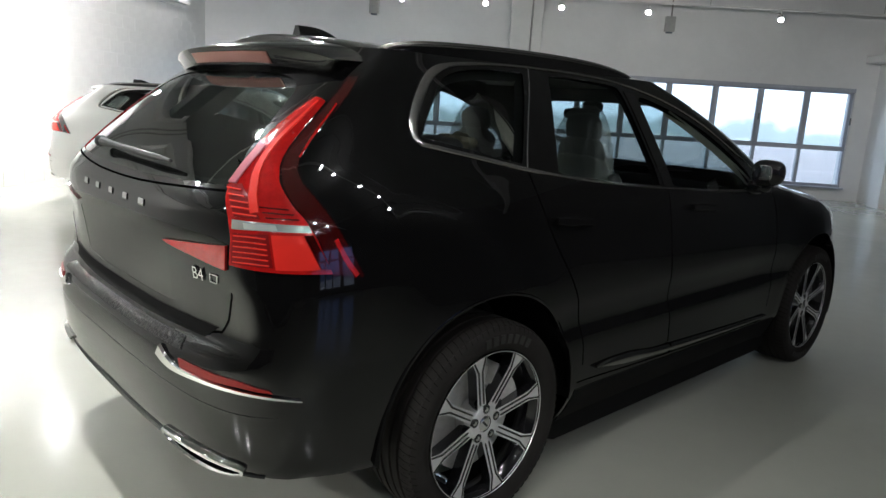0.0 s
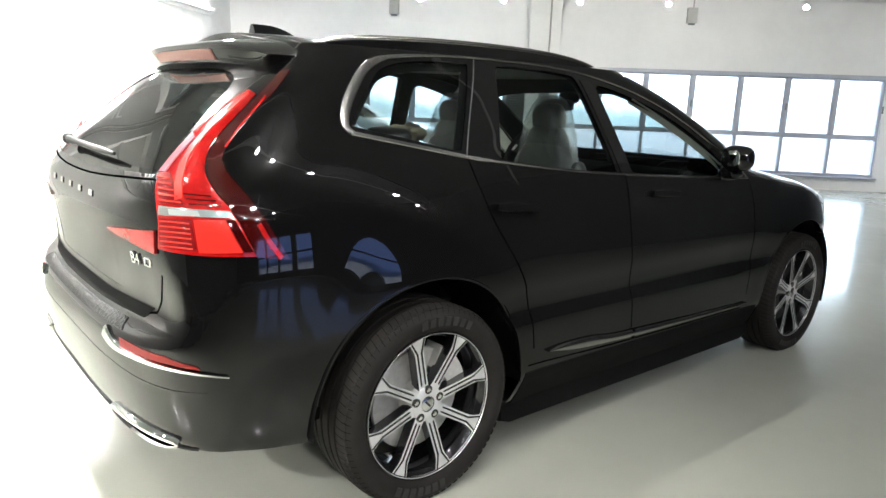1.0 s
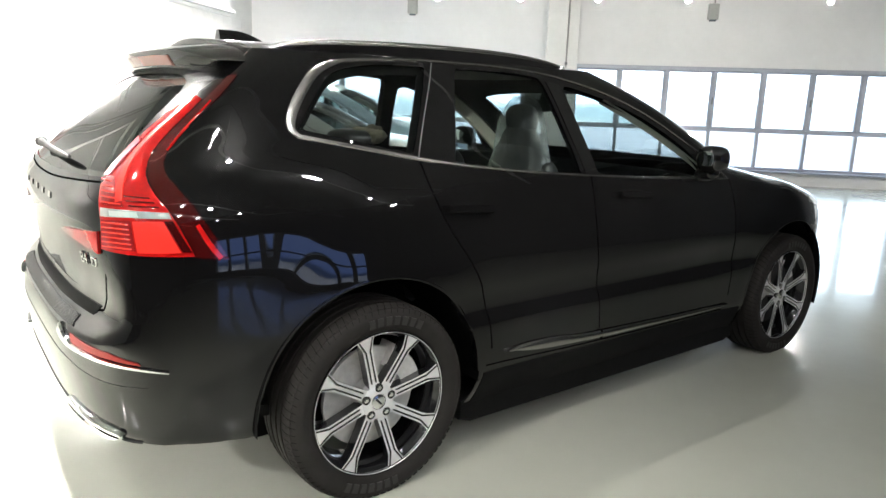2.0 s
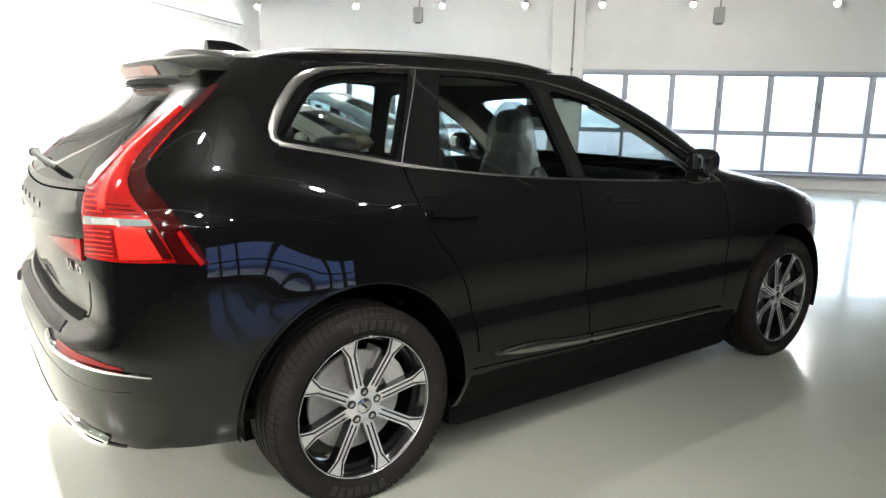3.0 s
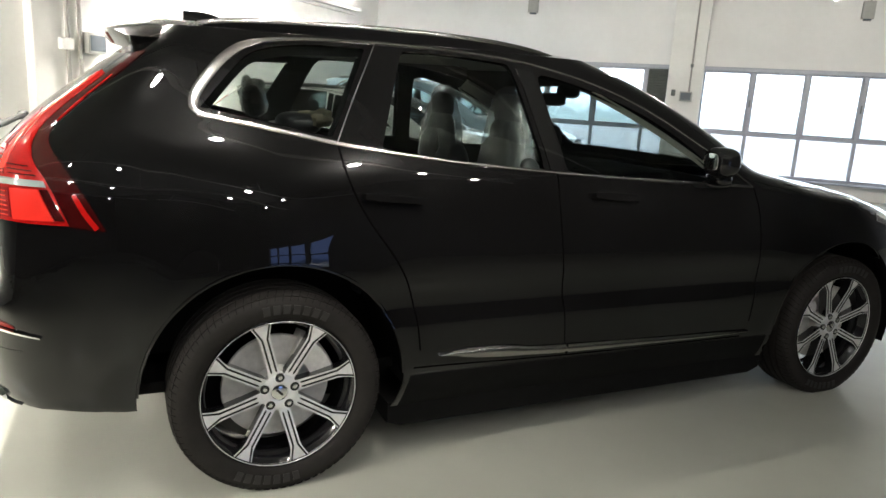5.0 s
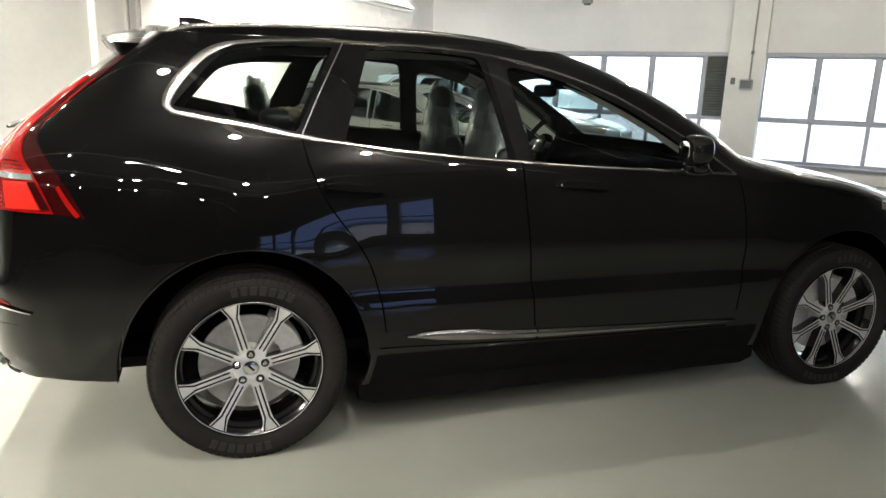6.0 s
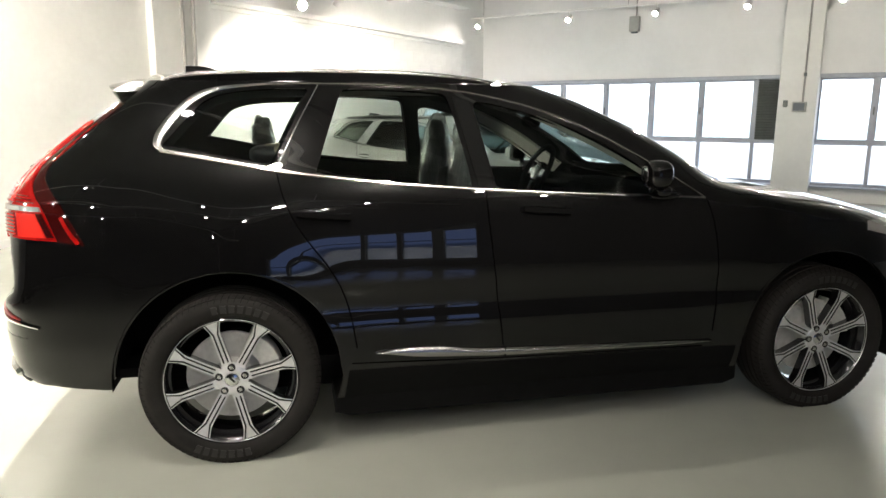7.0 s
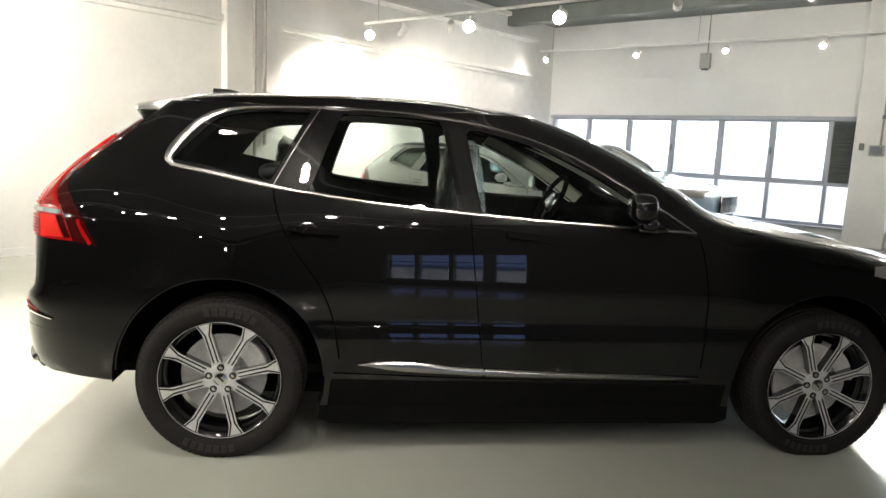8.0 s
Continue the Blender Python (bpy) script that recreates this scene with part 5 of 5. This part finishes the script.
    rp = [tuple(p) for p in rounded(rail, 40, 2)]
    if detail or low:
        foot = [(x, y, z - d) for x, y, z in rp for d in (0.0, 0.062)]
        wall = [(x, y + w, z) for w in (-0.010, 0.010) for x, y, z in foot]
        wf = [(b + 2 * i, b + 2 * i + 1, b + 2 * i + 3, b + 2 * i + 2) for b in (0, len(foot)) for i in range(len(rp) - 1)]
        both("roof_rail", tube([(x, y, z + 0.005) for x, y, z in rp], 0.012, 10), CHROME, car, "satin silver roof rail")
        both("rail_foot", (wall, wf), GLOSS, car, "gloss black foot of the roof rail")
    fin = []
    for i in range(12):
        t = i / 11
        w, h = 0.034 * math.sin(math.pi * min(0.97, 0.06 + 0.62 * t)) ** 0.6, 0.062 * math.sin(math.pi / 2 * min(1, t * 1.35)) ** 0.8
        x = 0.0 - 0.225 * t
        for y, z in ((-w, -0.02), (-w * 0.85, h * 0.45), (-w * 0.35, h * 0.97), (w * 0.35, h * 0.97), (w * 0.85, h * 0.45), (w, -0.02)):
            fin.append((x - 0.012 * (z < 0) * (t > 0.9), y, 1.638 + z))
    part("roof_fin", (fin, grid_faces(12, 6) + [(5, 4, 3, 2, 1, 0), tuple(range(66, 72))]), GLOSS, car)
    # rear wiper
    wp, wn_ = rear_point(np.linspace(WIPER[0], WIPER[1], 12), np.linspace(WIPER[2], WIPER[3], 12), 0.03)
    wb = part("rear_wiper", tube([tuple(p) for p in wp], [0.016] * 2 + [0.012] * 8 + [0.010, 0.006], 8), PLASTIC, car)
    part("wiper_cap", blob(tuple(wp[0]), (0.022, 0.022, 0.020), 2.4), PLASTIC, wb)
    if chrome_letters:
        for k in range(5):
            y = 0.27 - 0.135 * k
            ph = math.degrees(math.atan2(abs(y), 0.56)) * (1 if y < 0 else -1)
            part("tailgate_mark", ribbon([(ph - 1.7, 1.092), (ph + 1.7, 1.092)], 0.022, rear_point, 0.003, 0.002, 8), BRIGHT, car, "small chrome shape on the tailgate")
    # front end
    for s in (-1, 1):
        flip = (lambda d: d) if s < 0 else mirrored
        part("head_lamp", flip(patch([(3.10, 0.905), (3.35, 0.85), (3.60, 0.83)], [(3.12, 0.945), (3.38, 0.945), (3.58, 0.93)], side_point, 0.004, 0.01, 24, 8, 1)), CLEARLENS, car, "clear head lamp")
    gr = part("grille", boxes((3.735, 3.765, -0.36, 0.36, 0.60, 0.86), bevel=0.012), GLOSS, car)
    for k in range(9):
        y = -0.30 + 0.075 * k
        part("grille_bar", boxes((3.762, 3.776, y - 0.012, y + 0.012, 0.625, 0.835), bevel=0.004), BRIGHT, gr)
    part("front_grille_frame", boxes((3.76, 3.772, -0.365, 0.365, 0.845, 0.865), (3.76, 3.772, -0.365, 0.365, 0.595, 0.615), (3.76, 3.772, -0.365, -0.345, 0.616, 0.844), (3.76, 3.772, 0.345, 0.365, 0.616, 0.844)), BRIGHT, gr)
    both("bonnet_gap", ribbon([(2.42, 1.092), (2.8, 1.055), (3.25, 0.975)], 0.006, side_point, 0.001, 0.003, 40), SHADOWGAP, car)
    for x in (0.0, 2.865):
        for s in (-1, 1):
            wheel(car, x, s, 0.362 if x < 1 else 0.354, 15 if x < 1 else 20, 3 if x < 1 else 15, detail)
    interior(car, detail)
    return car


black = build_car("black_suv", pose(0, 0, 0, 0, 0, 45.905), "glossy black SUV with chrome trim and machined two-tone wheels", BLACK, True)
blue = build_car("blue_suv", pose(-3.84, 8.45, 0), "pale blue SUV parked beside the white estate car", BLUE, True, False, True)
white = build_car("white_estate", pose(-3.60, 5.78, 0), "white estate car parked with its tail to the block wall", WHITE, True, False, True)
for o in white.children:
    if not o.name.startswith("wheel"):
        o.matrix_basis = Matrix.Diagonal((1.015, 1.0, 0.885, 1)) @ o.matrix_basis

# engine badge on the black car's tailgate
cu = bpy.data.curves.new("badge", "FONT")
cu.body, cu.size, cu.extrude, cu.align_x, cu.align_y = "B4", 0.052, 0.002, "CENTER", "CENTER"
tmp = new("badge_text", cu)
me = bpy.data.meshes.new_from_object(tmp.evaluated_get(bpy.context.evaluated_depsgraph_get()))
bpy.data.objects.remove(tmp)
me.materials.append(BRIGHT)
p, q = rear_point(np.array([48.5]), np.array([0.932]), 0.004)
xa = Vector((0, 0, 1)).cross(Vector(q[0])).normalized()
badge = new("engine_badge", me)
badge.parent = black
za = Vector(q[0])
ya = za.cross(xa)
badge.matrix_basis = Matrix.Translation(Vector(p[0])) @ Matrix((xa, ya, za)).transposed().to_4x4()
tagged(badge, "small chrome engine badge")
part("badge_square", ribbon([(51.5, 0.944), (53.2, 0.944), (53.2, 0.921), (51.5, 0.921), (51.5, 0.944)], 0.004, rear_point, 0.004, 0.002, 40, 0), BRIGHT, black)
